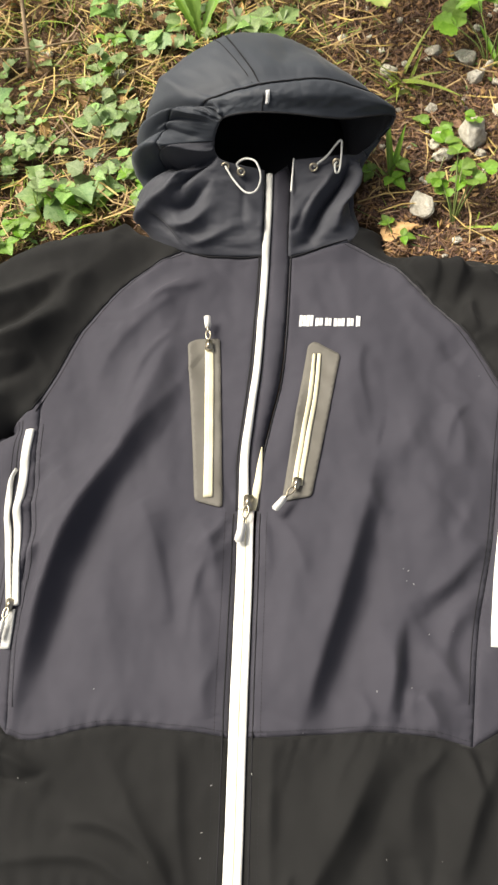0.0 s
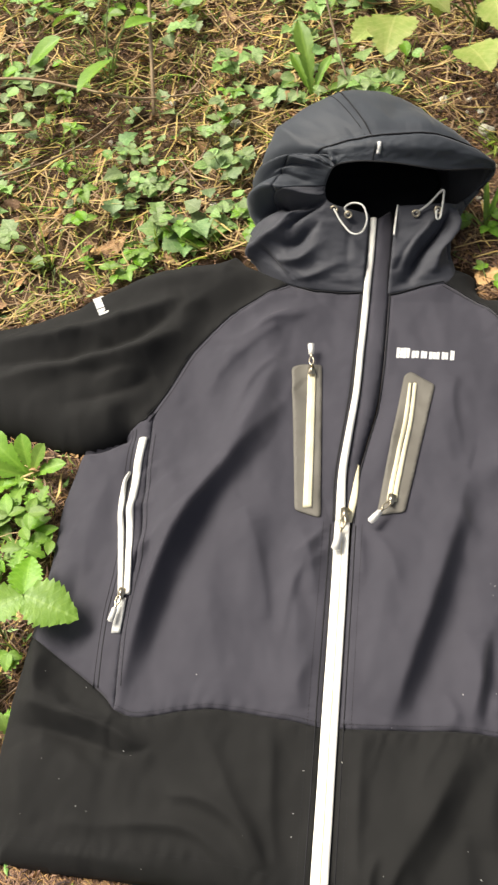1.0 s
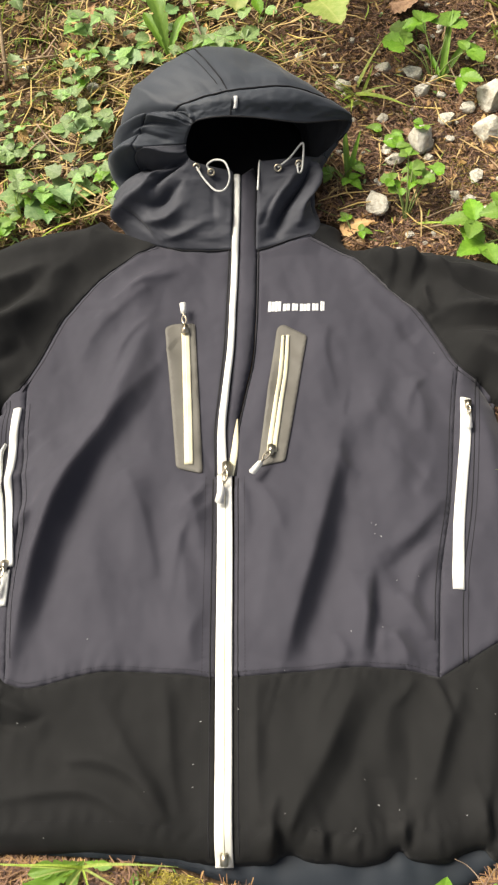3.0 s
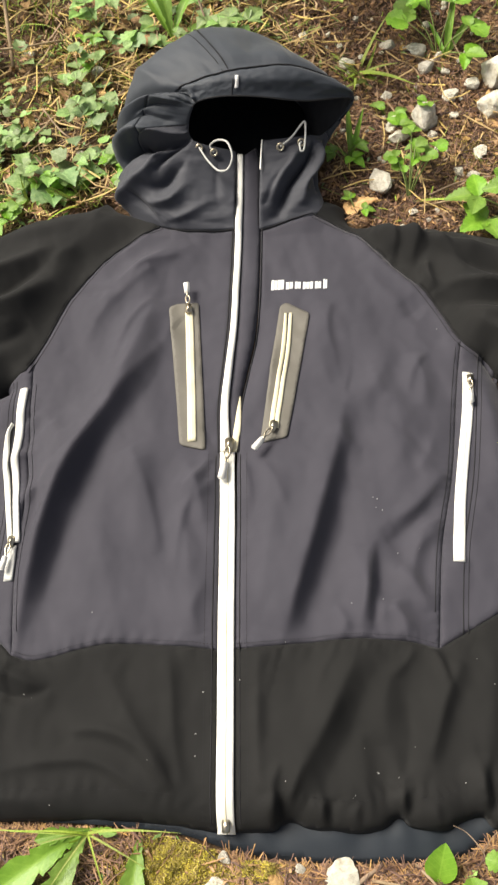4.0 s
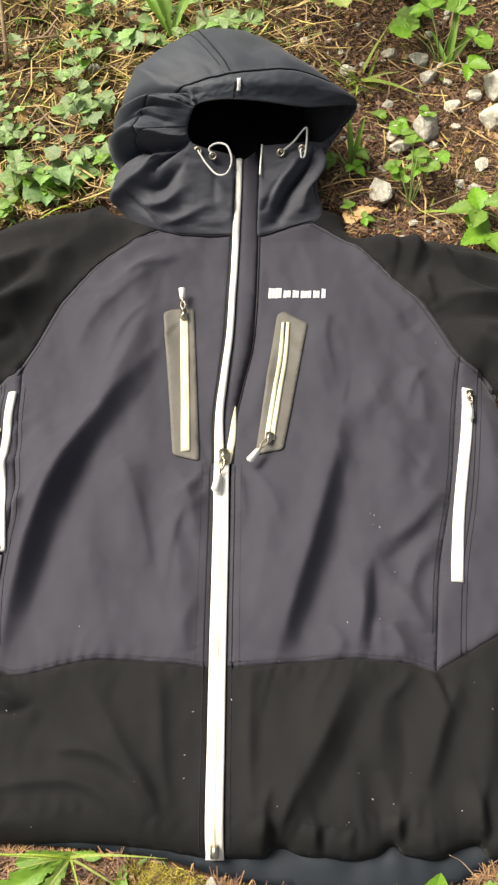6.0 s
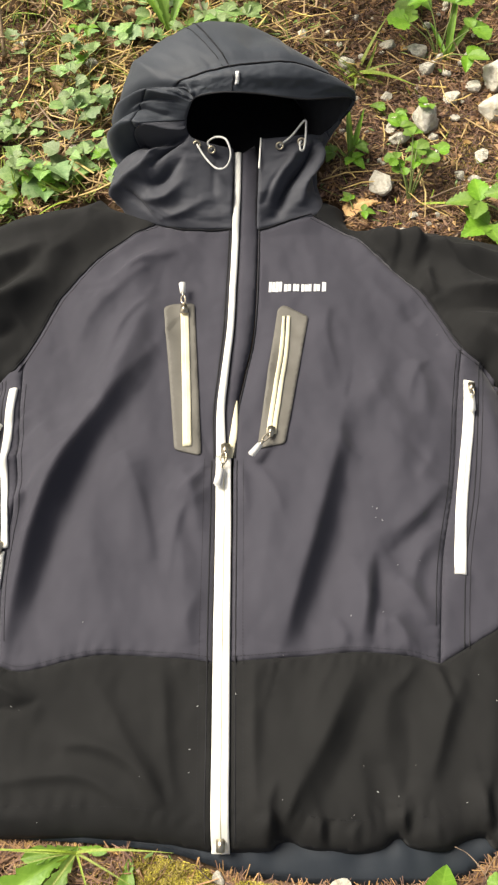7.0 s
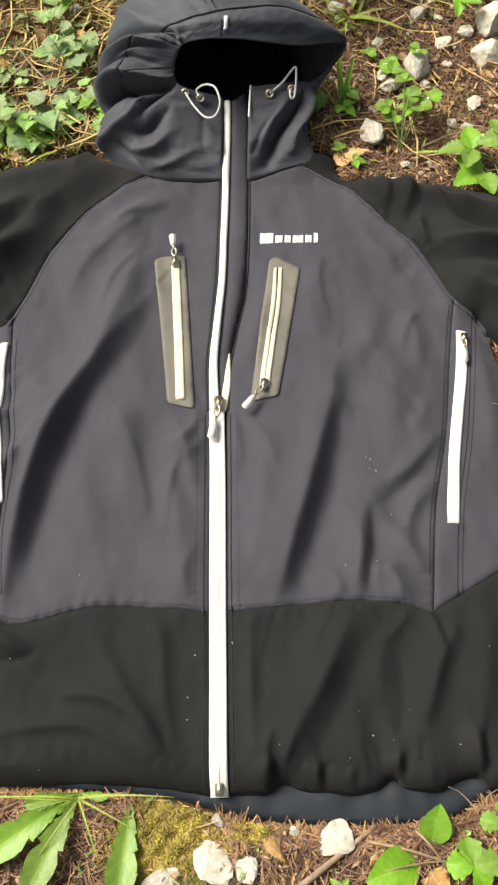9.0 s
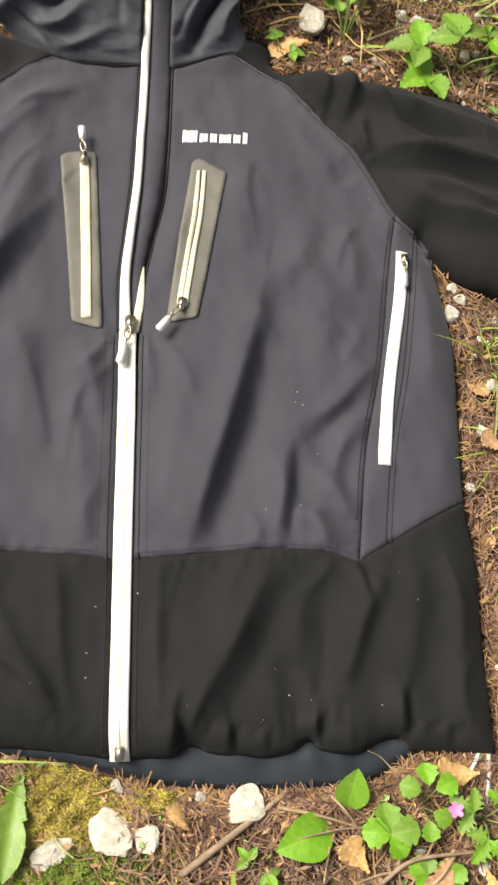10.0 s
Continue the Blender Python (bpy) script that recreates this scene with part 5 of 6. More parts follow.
# dead leaves
for x, y, size, az, wide, label in ((0.178, 0.701, 0.046, 95, 1.1, "torn orange-brown dead leaf beside the hood"), (0.246, -0.070, 0.046, 150, 0.9, "pale crumpled dead leaf under green weeds"), (0.268, -0.082, 0.038, 200, 0.8, "pale crumpled dead leaf under green weeds"), (0.183, -0.084, 0.034, 40, 1.1, "yellow and brown fallen leaf in the litter"), (0.272, -0.018, 0.042, 95, 1.0, "pale crumpled dead leaf under green weeds"), (-0.352, 0.722, 0.040, -30, 0.8, "pale crumpled dead leaf beside the sleeve"), (0.330, 0.245, 0.030, 60, 1.1, "torn orange-brown dead leaf beside the jacket")):
    me = leaf_mesh("dead_leaf", jagged(int(1000 * size) + int(az)), TAN, 30, 3, rg.uniform(-0.5, 0.5), rg.uniform(-0.3, 0.4), 0.03, rg.uniform(-0.5, 0.5))
    tagged(put("dead_leaf", me, m=pose(x, y, gz(x, y) + 0.010, rg.uniform(-8, 14), rg.uniform(-18, 18), az) @ Matrix.Diagonal((size * 1.5 * wide, size * 0.9, size, 1))), label, "dead leaf", "dead leaves")
for x, y, s, az, k in ((0.225, 1.075, 0.055, -110, 1), (-0.340, 0.730, 0.040, -60, 1), (-0.352, 0.708, 0.028, 20, 0), (-0.445, 0.645, 0.035, 120, 2), (0.322, 0.300, 0.030, 30, 2), (0.225, -0.085, 0.030, 60, 2)):
    ob = put("dead_leaf", DRY_LEAF[k], m=pose(x, y, gz(x, y) + 0.008, rg.uniform(-10, 15), rg.uniform(-15, 15), az) @ Matrix.Diagonal((s, s, s, 1)))
    tagged(ob, "curled orange-brown dead leaf on the litter", "dead leaf", "dead leaves")
for _ in range(300):
    x, y = (rg.uniform(-0.65, 0.02), rg.uniform(0.68, 1.38)) if rg.random() < 0.75 else (rg.uniform(-0.5, 0.5), rg.uniform(-0.14, 1.3))
    if free(x, y, 0.015)[0]:
        s = rg.uniform(0.012, 0.032)
        ob = put("dead_leaf", rg.choice(DRY_LEAF + PALE_DRY), m=pose(x, y, gz(x, y) + 0.007, rg.uniform(-25, 25), rg.uniform(-30, 30), rg.uniform(0, 360)) @ Matrix.Diagonal((s, s, s, 1)))
        tagged(ob, "small curled brown dead leaf in the litter", "dead leaf", "dead leaves")


# twigs
def twig(pts, r, label="thin weathered brown twig lying on the ground"):
    return tagged(tube("twig", [(x, y, gz(x, y) + h) for x, y, h in pts], r, TWIG, taper=[1.0, 0.9, 0.6], n=7, smooth_n=6), label, "twig", "twigs")


twig([(0.045, -0.082, 0.006), (0.085, -0.055, 0.009), (0.128, -0.026, 0.012)], 0.0030, "straight pale broken stick lying on the needle litter")
twig([(0.118, -0.038, 0.008), (0.150, -0.045, 0.011), (0.186, -0.056, 0.007)], 0.0015)
twig([(0.154, -0.026, 0.008), (0.166, -0.040, 0.012), (0.180, -0.058, 0.007)], 0.0013)
twig([(0.190, -0.092, 0.010), (0.215, -0.076, 0.016), (0.262, -0.072, 0.014)], 0.0018)
twig([(0.214, -0.036, 0.006), (0.206, -0.020, 0.022), (0.195, -0.006, 0.034), (0.184, -0.001, 0.040)], 0.0005, "dry forked grass stalk leaning on the hem")
twig([(0.206, -0.020, 0.022), (0.216, -0.008, 0.030), (0.226, -0.002, 0.036)], 0.0004, "dry forked grass stalk leaning on the hem")
twig([(-0.640, 0.990, 0.030), (-0.480, 0.985, 0.045), (-0.330, 0.965, 0.040), (-0.230, 0.990, 0.020)], 0.0022)
twig([(-0.600, 0.800, 0.020), (-0.450, 0.840, 0.030), (-0.380, 0.920, 0.035), (-0.330, 0.965, 0.030)], 0.0018)
twig([(-0.300, 0.960, 0.010), (-0.310, 1.060, 0.060), (-0.325, 1.200, 0.120)], 0.0030, "dry pale stalk standing in the bank")
twig([(-0.020, 0.960, 0.010), (-0.050, 1.040, 0.060), (-0.085, 1.140, 0.110)], 0.0016, "dry pale stalk standing in the bank")
twig([(0.240, 0.705, 0.010), (0.280, 0.720, 0.012), (0.330, 0.725, 0.010)], 0.0012)
twig([(0.230, 0.690, 0.008), (0.270, 0.693, 0.012), (0.310, 0.700, 0.010)], 0.0016)
for _ in range(34):
    x, y, a, L = rg.uniform(-0.65, 0.5), rg.choice((rg.uniform(0.72, 1.35), rg.uniform(-0.15, -0.04))), rg.uniform(0, 6.3), rg.uniform(0.04, 0.15)
    q = [(x + k * L * math.cos(a + 0.3 * k), y + k * L * math.sin(a + 0.3 * k)) for k in (0, 0.5, 1)]
    if all(free(u, v, 0.01)[0] for u, v in q):
        twig([(u, v, rg.uniform(0.004, 0.018)) for u, v in q], rg.uniform(0.0006, 0.0014))

# ivy and small creeping plants on the bank
for x, y, r, n, s in ((-0.245, 0.780, 0.050, 4, 0.032), (-0.225, 0.765, 0.030, 2, 0.042), (-0.180, 0.890, 0.055, 5, 0.030), (-0.160, 0.940, 0.045, 3, 0.028), (-0.285, 0.850, 0.050, 3, 0.030), (-0.150, 1.020, 0.060, 4, 0.030), (-0.050, 1.080, 0.080, 5, 0.032), (-0.145, 0.775, 0.025, 2, 0.026), (-0.295, 0.930, 0.050, 3, 0.026), (0.005, 1.030, 0.050, 3, 0.026), (-0.430, 0.760, 0.070, 3, 0.026), (-0.530, 0.860, 0.080, 3, 0.030), (-0.100, 1.200, 0.090, 4, 0.034), (0.060, 1.150, 0.070, 3, 0.032), (-0.250, 1.120, 0.070, 3, 0.030)):
    for _ in range(max(1, n // 2)):
        ivy(x + rg.gauss(0, r * 0.6), y + rg.gauss(0, r * 0.6), 4, s * 0.85, r * 0.7, IVY_LEAF, "creeping ivy with green lobed leaves over dry litter")
for x, y in ((-0.235, 0.742), (-0.262, 0.755), (-0.205, 0.752), (-0.180, 0.905), (-0.165, 0.880), (-0.175, 0.845), (-0.150, 0.985), (-0.120, 1.010), (-0.310, 0.790), (-0.335, 0.905), (-0.100, 1.060), (-0.190, 0.815)):
    ivy(x, y, 2, rg.uniform(0.020, 0.032), 0.024, CREEPER, "creeping ivy with grey-green lobed leaves over dry litter")
for _ in range(11):
    ivy(-0.325 + rg.gauss(0, 0.045), 0.845 + rg.gauss(0, 0.036), 7, 0.0130, 0.026, ROUND_LEAF, "low creeping plant with small round grey-green leaves")
for _ in range(16):
    ivy(rg.uniform(-0.55, 0.05), rg.uniform(0.95, 1.35), 6, 0.020, 0.045, ROUND_LEAF + SERRATE, "low weeds with small green leaves on the bank")
for _ in range(10):
    ivy(rg.uniform(-0.46, -0.31), rg.uniform(0.08, 0.42), 6, 0.020, 0.035, SERRATE + LOBED, "low green weeds beside the jacket")

# grass
tuft(0.170, 0.909, 9, 0.075, (30, 75), label="arching tuft of green grass beside the hood", wide=1.9)
tuft(0.166, 0.925, 6, 0.085, (20, 60), label="arching tuft of green grass beside the hood", wide=1.9)
tuft(0.330, 0.350, 6, 0.055, (62, 86), label="thin green grass beside the jacket")
tuft(0.340, 0.300, 8, 0.045, (25, 60), label="thin green grass beside the jacket")
tuft(0.318, 0.180, 7, 0.035, (25, 60), label="thin green grass beside the jacket")
tuft(0.225, 0.700, 5, 0.080, (8, 30), label="thin green grass beside the jacket")
tuft(-0.210, 1.290, 30, 0.130, (40, 85), label="dense clump of fresh grass on the bank")
tuft(-0.190, 1.310, 24, 0.140, (40, 85), label="dense clump of fresh grass on the bank")
tuft(-0.225, 0.985, 14, 0.050, (20, 60)), tuft(-0.105, 0.915, 10, 0.050, (25, 70))
tuft(-0.190, 0.735, 8, 0.045, (30, 75), wide=1.5), tuft(-0.255, 0.730, 5, 0.040, (50, 80), wide=2.2)
for _ in range(75):
    x, y = rg.uniform(-0.65, 0.02), rg.uniform(0.70, 1.36)
    if free(x, y, 0.012)[0]:
        tuft(x, y, rg.randint(4, 9), rg.uniform(0.030, 0.075), (15, 75))
for _ in range(16):
    x, y = rg.choice(((rg.uniform(0.15, 0.55), rg.uniform(0.68, 1.25)), (rg.uniform(-0.5, -0.32), rg.uniform(0.0, 0.42)), (rg.uniform(0.30, 0.42), rg.uniform(-0.05, 0.36))))
    if free(x, y, 0.012)[0]:
        tuft(x, y, rg.randint(3, 6), rg.uniform(0.030, 0.070), (10, 60))

# green growth close along the sleeve's upper edge
for x, y in even(ARM_L_TOP[24:], 0.012):
    gx, gy = x + rg.gauss(0, 0.008), y + rg.uniform(0.014, 0.050)
    if -0.62 < gx and free(gx, gy, 0.012)[0]:
        if rg.random() < 0.6:
            tuft(gx, gy, rg.randint(4, 7), rg.uniform(0.022, 0.045), (15, 70), wide=1.4)
        else:
            arms = [(rg.gauss(0, 0.012), abs(rg.gauss(0, 0.012)), rg.uniform(0.010, 0.024), rg.uniform(0, 360)) for _ in range(3)]
            herb("herb", gx, gy, arms, rg.choice((SERRATE, SCALLOPED, IVY_LEAF)), "low green weed beside the sleeve", rg.uniform(0.010, 0.017), 0.0007)

# single plants beside the hood
herb("herb", 0.216, 0.708, [(0.004, 0.052, 0.058, 10), (0.008, 0.036, 0.050, -60), (0.020, 0.028, 0.044, -110), (-0.014, 0.036, 0.036, 70), (0.036, 0.048, 0.036, -50), (-0.006, 0.030, 0.028, 110)], SCALLOPED, "young green plant with scalloped leaflets on thin stems", 0.0135, 0.0013)
herb("herb", 0.272, 0.932, [(-0.040, 0.020, 0.045, 60), (-0.015, 0.045, 0.060, 20), (0.020, 0.040, 0.055, -10), (0.040, 0.010, 0.040, -60), (0.030, -0.030, 0.030, -120), (-0.030, 0.055, 0.040, 70)], SCALLOPED + SERRATE, "leafy green weed among pale pebbles", 0.026)
rosette("broad_grass", 0.283, 0.930, [(-8, 62, 0.085), (-40, 40, 0.080), (20, 25, 0.060)], LANCE, "upright plant with long lance-shaped green leaves", 0.55)
rosette("broad_grass", 0.149, 0.770, [(6, 70, 0.070), (-28, 58, 0.062), (50, 20, 0.040)], LANCE, "upright plant with long lance-shaped green leaves", 0.5)
herb("herb", 0.140, 0.768, [(-0.012, 0.002, 0.018, 80), (0.010, -0.010, 0.018, -140), (0.016, 0.010, 0.020, -60)], SERRATE, "small green seedling with toothed leaves by the hood", 0.018)
herb("herb", 0.330, 0.668, [(-0.038, 0.008, 0.030, 80), (0.000, 0.012, 0.040, 10), (0.040, -0.010, 0.036, -70), (-0.030, -0.018, 0.018, 120)], SERRATE, "bramble shoot with broad toothed green leaves", 0.036, 0.0015)
herb("herb", 0.150, 0.690, [(-0.006, 0.012, 0.014, 30), (0.010, -0.004, 0.010, -90)], SERRATE, "small green seedling with toothed leaves by the hood", 0.012)
bush = plant("bramble", 0.150, 1.110, "bramble with large pale yellow-green leaves over the bank")
for tx, ty, h, az, s in ((-0.120, -0.130, 0.110, 172, 0.080), (-0.100, -0.100, 0.125, 230, 0.060), (-0.075, -0.060, 0.130, 190, 0.078), (-0.140, -0.110, 0.090, 140, 0.055), (-0.030, -0.160, 0.085, 200, 0.072), (0.000, -0.080, 0.100, 190, 0.068), (-0.030, -0.020, 0.140, 120, 0.060), (0.030, -0.050, 0.115, -150, 0.065), (0.050, 0.010, 0.130, -70, 0.058), (0.075, -0.060, 0.100, -120, 0.055)):
    tip = (0.150 + tx, 1.110 + ty, bush.location.z + h)
    stem(bush, [tuple(bush.location), (0.150 + tx * 0.4, 1.110 + ty * 0.3, bush.location.z + h * 0.75), tip], 0.0016)
    set_leaf(rg.choice(PALE_LEAF), tip, az, rg.uniform(-8, 22), s * 0.9, bush, rg.uniform(-20, 20))
sapling = plant("sapling", 0.020, 1.270, "young shrub with broad fresh green leaves on thin stems")
for tx, ty, h, az, s in ((0.000, -0.120, 0.140, 185, 0.075), (0.035, -0.110, 0.165, 200, 0.070), (-0.045, -0.100, 0.120, 160, 0.060), (0.080, -0.080, 0.150, -140, 0.070), (-0.030, -0.030, 0.170, 90, 0.065)):
    tip = (0.020 + tx, 1.270 + ty, sapling.location.z + h)
    stem(sapling, [tuple(sapling.location), (0.020 + tx * 0.4, 1.270 + ty * 0.4, sapling.location.z + h * 0.8), tip], 0.0018)
    set_leaf(rg.choice(OVATE), tip, az, rg.uniform(-35, -5), s, sapling, rg.uniform(-15, 15), 1.2)
rosette("dandelion", -0.080, 0.990, [(12, 62, 0.100), (32, 48, 0.070), (-20, 55, 0.060), (-70, 30, 0.050)], DANDELION, "upright dandelion leaves on the bank", 0.65)
broad = plant("nettle", -0.375, 1.020, "tall weed with long green leaves on the bank")
for tx, ty, h, az, s in ((0.020, -0.020, 0.060, 150, 0.075), (0.035, 0.020, 0.080, -50, 0.050), (-0.030, 0.040, 0.090, 70, 0.055), (0.010, 0.060, 0.100, 10, 0.050), (-0.060, 0.020, 0.070, 110, 0.065), (0.045, 0.060, 0.085, -30, 0.045)):
    tip = (-0.375 + tx, 1.020 + ty, broad.location.z + h)
    stem(broad, [tuple(broad.location), (-0.375 + tx * 0.5, 1.020 + ty * 0.5, broad.location.z + h * 0.7), tip], 0.0014)
    set_leaf(rg.choice(OVATE), tip, az, rg.uniform(-30, 10), s, broad, rg.uniform(-20, 20), 0.8)

# leafy weeds of the bank
for _ in range(46):
    x, y = rg.uniform(-0.62, 0.02), rg.uniform(0.72, 1.34)
    if free(x, y, 0.02)[0] and math.hypot((x + 0.36) / 1.5, y - 0.93) > 0.055:
        arms = [(rg.gauss(0, 0.020), rg.gauss(0, 0.020), rg.uniform(0.012, 0.045), rg.uniform(0, 360)) for _ in range(rg.randint(2, 4))]
        herb("herb", x, y, arms, rg.choice((SERRATE, ROUND_LEAF, IVY_LEAF, OVATE, IVY_LEAF)), "low green weed among dry grass on the bank", rg.uniform(0.013, 0.024), 0.0008)
for _ in range(16):
    x, y = rg.uniform(-0.46, -0.315), rg.uniform(0.02, 0.42)
    if free(x, y, 0.01)[0]:
        arms = [(rg.gauss(0, 0.016), rg.gauss(0, 0.016), rg.uniform(0.012, 0.035), rg.uniform(0, 360)) for _ in range(3)]
        herb("herb", x, y, arms, rg.choice((SERRATE, LOBED, OVATE)), "bright green weed beside the jacket", rg.uniform(0.014, 0.024), 0.0008)
for _ in range(14):
    x, y = rg.uniform(0.18, 0.5), rg.uniform(0.66, 1.2)
    if free(x, y, 0.03)[0]:
        arms = [(rg.gauss(0, 0.014), rg.gauss(0, 0.014), rg.uniform(0.012, 0.035), rg.uniform(0, 360)) for _ in range(rg.randint(1, 3))]
        herb("herb", x, y, arms, rg.choice((SERRATE, SCALLOPED)), "small green weed among pebbles", rg.uniform(0.012, 0.020), 0.0008)

# plants below the hem
rosette("dandelion", -0.119, 0.004, [(158, 30, 0.080), (126, 27, 0.086), (104, 32, 0.044), (-105, 36, 0.026)], DANDELION, "dandelion with broad jagged leaves by the hem", 0.80)
arch = plant("grass_tuft", -0.117, 0.006, "flat green grass blades among dandelion leaves", "grass", "grass tufts")
for az, pitch, size in ((92, 40, 0.070), (84, 48, 0.050), (-84, 52, 0.066), (-114, 40, 0.050), (-150, 35, 0.044), (98, 45, 0.040), (150, 35, 0.050)):
    set_leaf(BLADE[2], (arch.location.x, arch.location.y - 0.008, arch.location.z + 0.020), az, pitch, size, arch, rg.uniform(-20, 20), 0.9)
rosette("dandelion", -0.074, 0.004, [(177, 24, 0.086)], DANDELION[:1], "single long dandelion leaf by the hem", 0.74)
rosette("plantain", 0.170, -0.041, [(-14, 46, 0.036)], OVATE, "single upright oval green leaf by the hem", 1.15)
rosette("plantain", 0.158, -0.053, [(110, 32, 0.044)], OVATE, "single flat oval green leaf in the litter", 1.25)
herb("herb", 0.103, -0.081, [(-0.008, 0.008, 0.010, 40), (0.006, -0.002, 0.010, -150)], OVATE, "tiny seedling with oval green leaves", 0.011, 0.0007)
geranium = plant("herb", 0.199, -0.062, "green weed with scalloped leaflets in the litter")
stem(geranium, [tuple(geranium.location), (0.199, -0.061, geranium.location.z + 0.012), (0.199, -0.058, geranium.location.z + 0.020)], 0.0009)
for az, size in ((8, 0.021), (85, 0.021), (-80, 0.021), (-150, 0.018)):
    set_leaf(rg.choice(SCALLOPED), (0.199, -0.058, geranium.location.z + 0.020), az, rg.uniform(0, 16), size, geranium, rg.uniform(-12, 12))
geranium = plant("herb", 0.226, -0.040, "green weed with scalloped leaflets in the litter")
for lx, ly, h, az, size in ((0.222, -0.030, 0.026, 70, 0.016), (0.228, -0.026, 0.028, 5, 0.016), (0.233, -0.029, 0.027, -70, 0.017), (0.230, -0.044, 0.024, -120, 0.015), (0.228, -0.050, 0.020, 175, 0.014)):
    stem(geranium, [tuple(geranium.location), (lx, ly, geranium.location.z + h)], 0.0007)
    set_leaf(rg.choice(SCALLOPED), (lx, ly, geranium.location.z + h), az, rg.uniform(-5, 15), size, geranium, rg.uniform(-12, 12))
herb("herb", 0.272, -0.050, [(-0.012, 0.004, 0.022, 60), (0.010, 0.010, 0.028, -20), (0.022, -0.008, 0.024, -90), (-0.002, -0.014, 0.020, 150)], LOBED, "feathery green weed beside the hem cord", 0.017)
herb("herb", 0.232, -0.092, [(-0.008, 0.006, 0.014, 60), (0.008, 0.002, 0.012, -60)], SCALLOPED, "tiny seedling with oval green leaves", 0.013, 0.0007)
flower = plant("flower", 0.246, -0.047, "small pink five-petalled wild flower on a thin stem", "flower")
fz = flower.location.z
stem(flower, [(0.246, -0.047, fz), (0.247, -0.045, fz + 0.015), (0.245, -0.043, fz + 0.030)], 0.0006)
petal = leaf_mesh("petal", lambda t: 0.30 * bell(t, 1.3, 0.7) + 0.03, PETAL, 8, 2, 0.1, -0.1, 0)
for k in range(5):
    set_leaf(petal, (0.245, -0.043, fz + 0.030), 72 * k + 10, 12, 0.0062, flower)

# plants beside the sleeve and side
for x, y in ((0.326, 0.372), (0.322, 0.345), (0.335, 0.330), (0.320, 0.235)):
    tuft(x, y, 6, 0.050, (20, 65), label="thin green grass beside the jacket")
rosette("dandelion", -0.350, 0.398, [(60, 45, 0.075), (95, 38, 0.080), (130, 36, 0.060), (-40, 60, 0.045), (-80, 48, 0.045), (170, 38, 0.055), (20, 50, 0.050)], DANDELION, "dandelion with bright jagged leaves under the sleeve")
br = plant("bramble", -0.335, 0.215, "bramble shoot with three large toothed leaves over the hem")
bz = br.location.z
stem(br, [(-0.335, 0.215, bz), (-0.330, 0.228, bz + 0.040), (-0.303, 0.243, bz + 0.052)], 0.0016)
for az, s, pitch in ((4, 0.042, 8), (-108, 0.060, 4), (122, 0.050, 6)):
    set_leaf(SERRATE[0], (-0.303, 0.243, bz + 0.052), az, pitch, s, br, rg.uniform(-8, 8), 1.1)
herb("herb", -0.335, 0.335, [(0.012, 0.020, 0.024, -20), (-0.020, 0.010, 0.020, 80), (0.010, -0.020, 0.020, -150)], SERRATE + LOBED, "small green weeds beside the jacket", 0.020)
herb("herb", -0.318, 0.205, [(0.000, -0.010, 0.018, 180), (-0.020, 0.000, 0.020, 90)], SERRATE, "small green weeds beside the jacket", 0.015)


# ---- litter that nobody could count ----
def flakes(name, X, Y, size, mat, label, category):
    """Small curled bits of leaf: each a bent strip of four triangles."""
    n = len(X)
    a, e, f = npr.uniform(0, 6.28, n), npr.uniform(-0.5, 0.5, n), npr.uniform(-0.5, 0.5, n)
    d = np.stack([np.cos(a) * np.cos(e), np.sin(a) * np.cos(e), np.sin(e)], 1) * size[:, None]
    s = np.stack([-np.sin(a) * np.cos(f), np.cos(a) * np.cos(f), np.sin(f)], 1) * (size * npr.uniform(0.18, 0.55, n))[:, None]
    c = np.stack([X, Y, ground_z(X, Y) + npr.uniform(0.002, 0.008, n)], 1)
    up = np.array([0, 0, 1.0]) * (size * npr.uniform(-0.3, 0.35, n))[:, None] + d * npr.uniform(-0.25, 0.25, n)[:, None] + s * npr.uniform(-0.25, 0.25, n)[:, None]
    V = np.stack([c - d * 0.5, c + d * npr.uniform(-0.35, 0.3, n)[:, None] + s * 0.5, c + d * 0.5, c + d * npr.uniform(-0.35, 0.3, n)[:, None] - s * 0.5, c + up], 1).reshape(-1, 3)
    F = (np.arange(n)[:, None, None] * 5 + np.array([(0, 3, 4), (3, 2, 4), (2, 1, 4), (1, 0, 4)])[None]).reshape(-1, 3)
    return tagged(put(name, mesh(name, V, F.tolist(), mat, False)), label, category, kind="stuff")


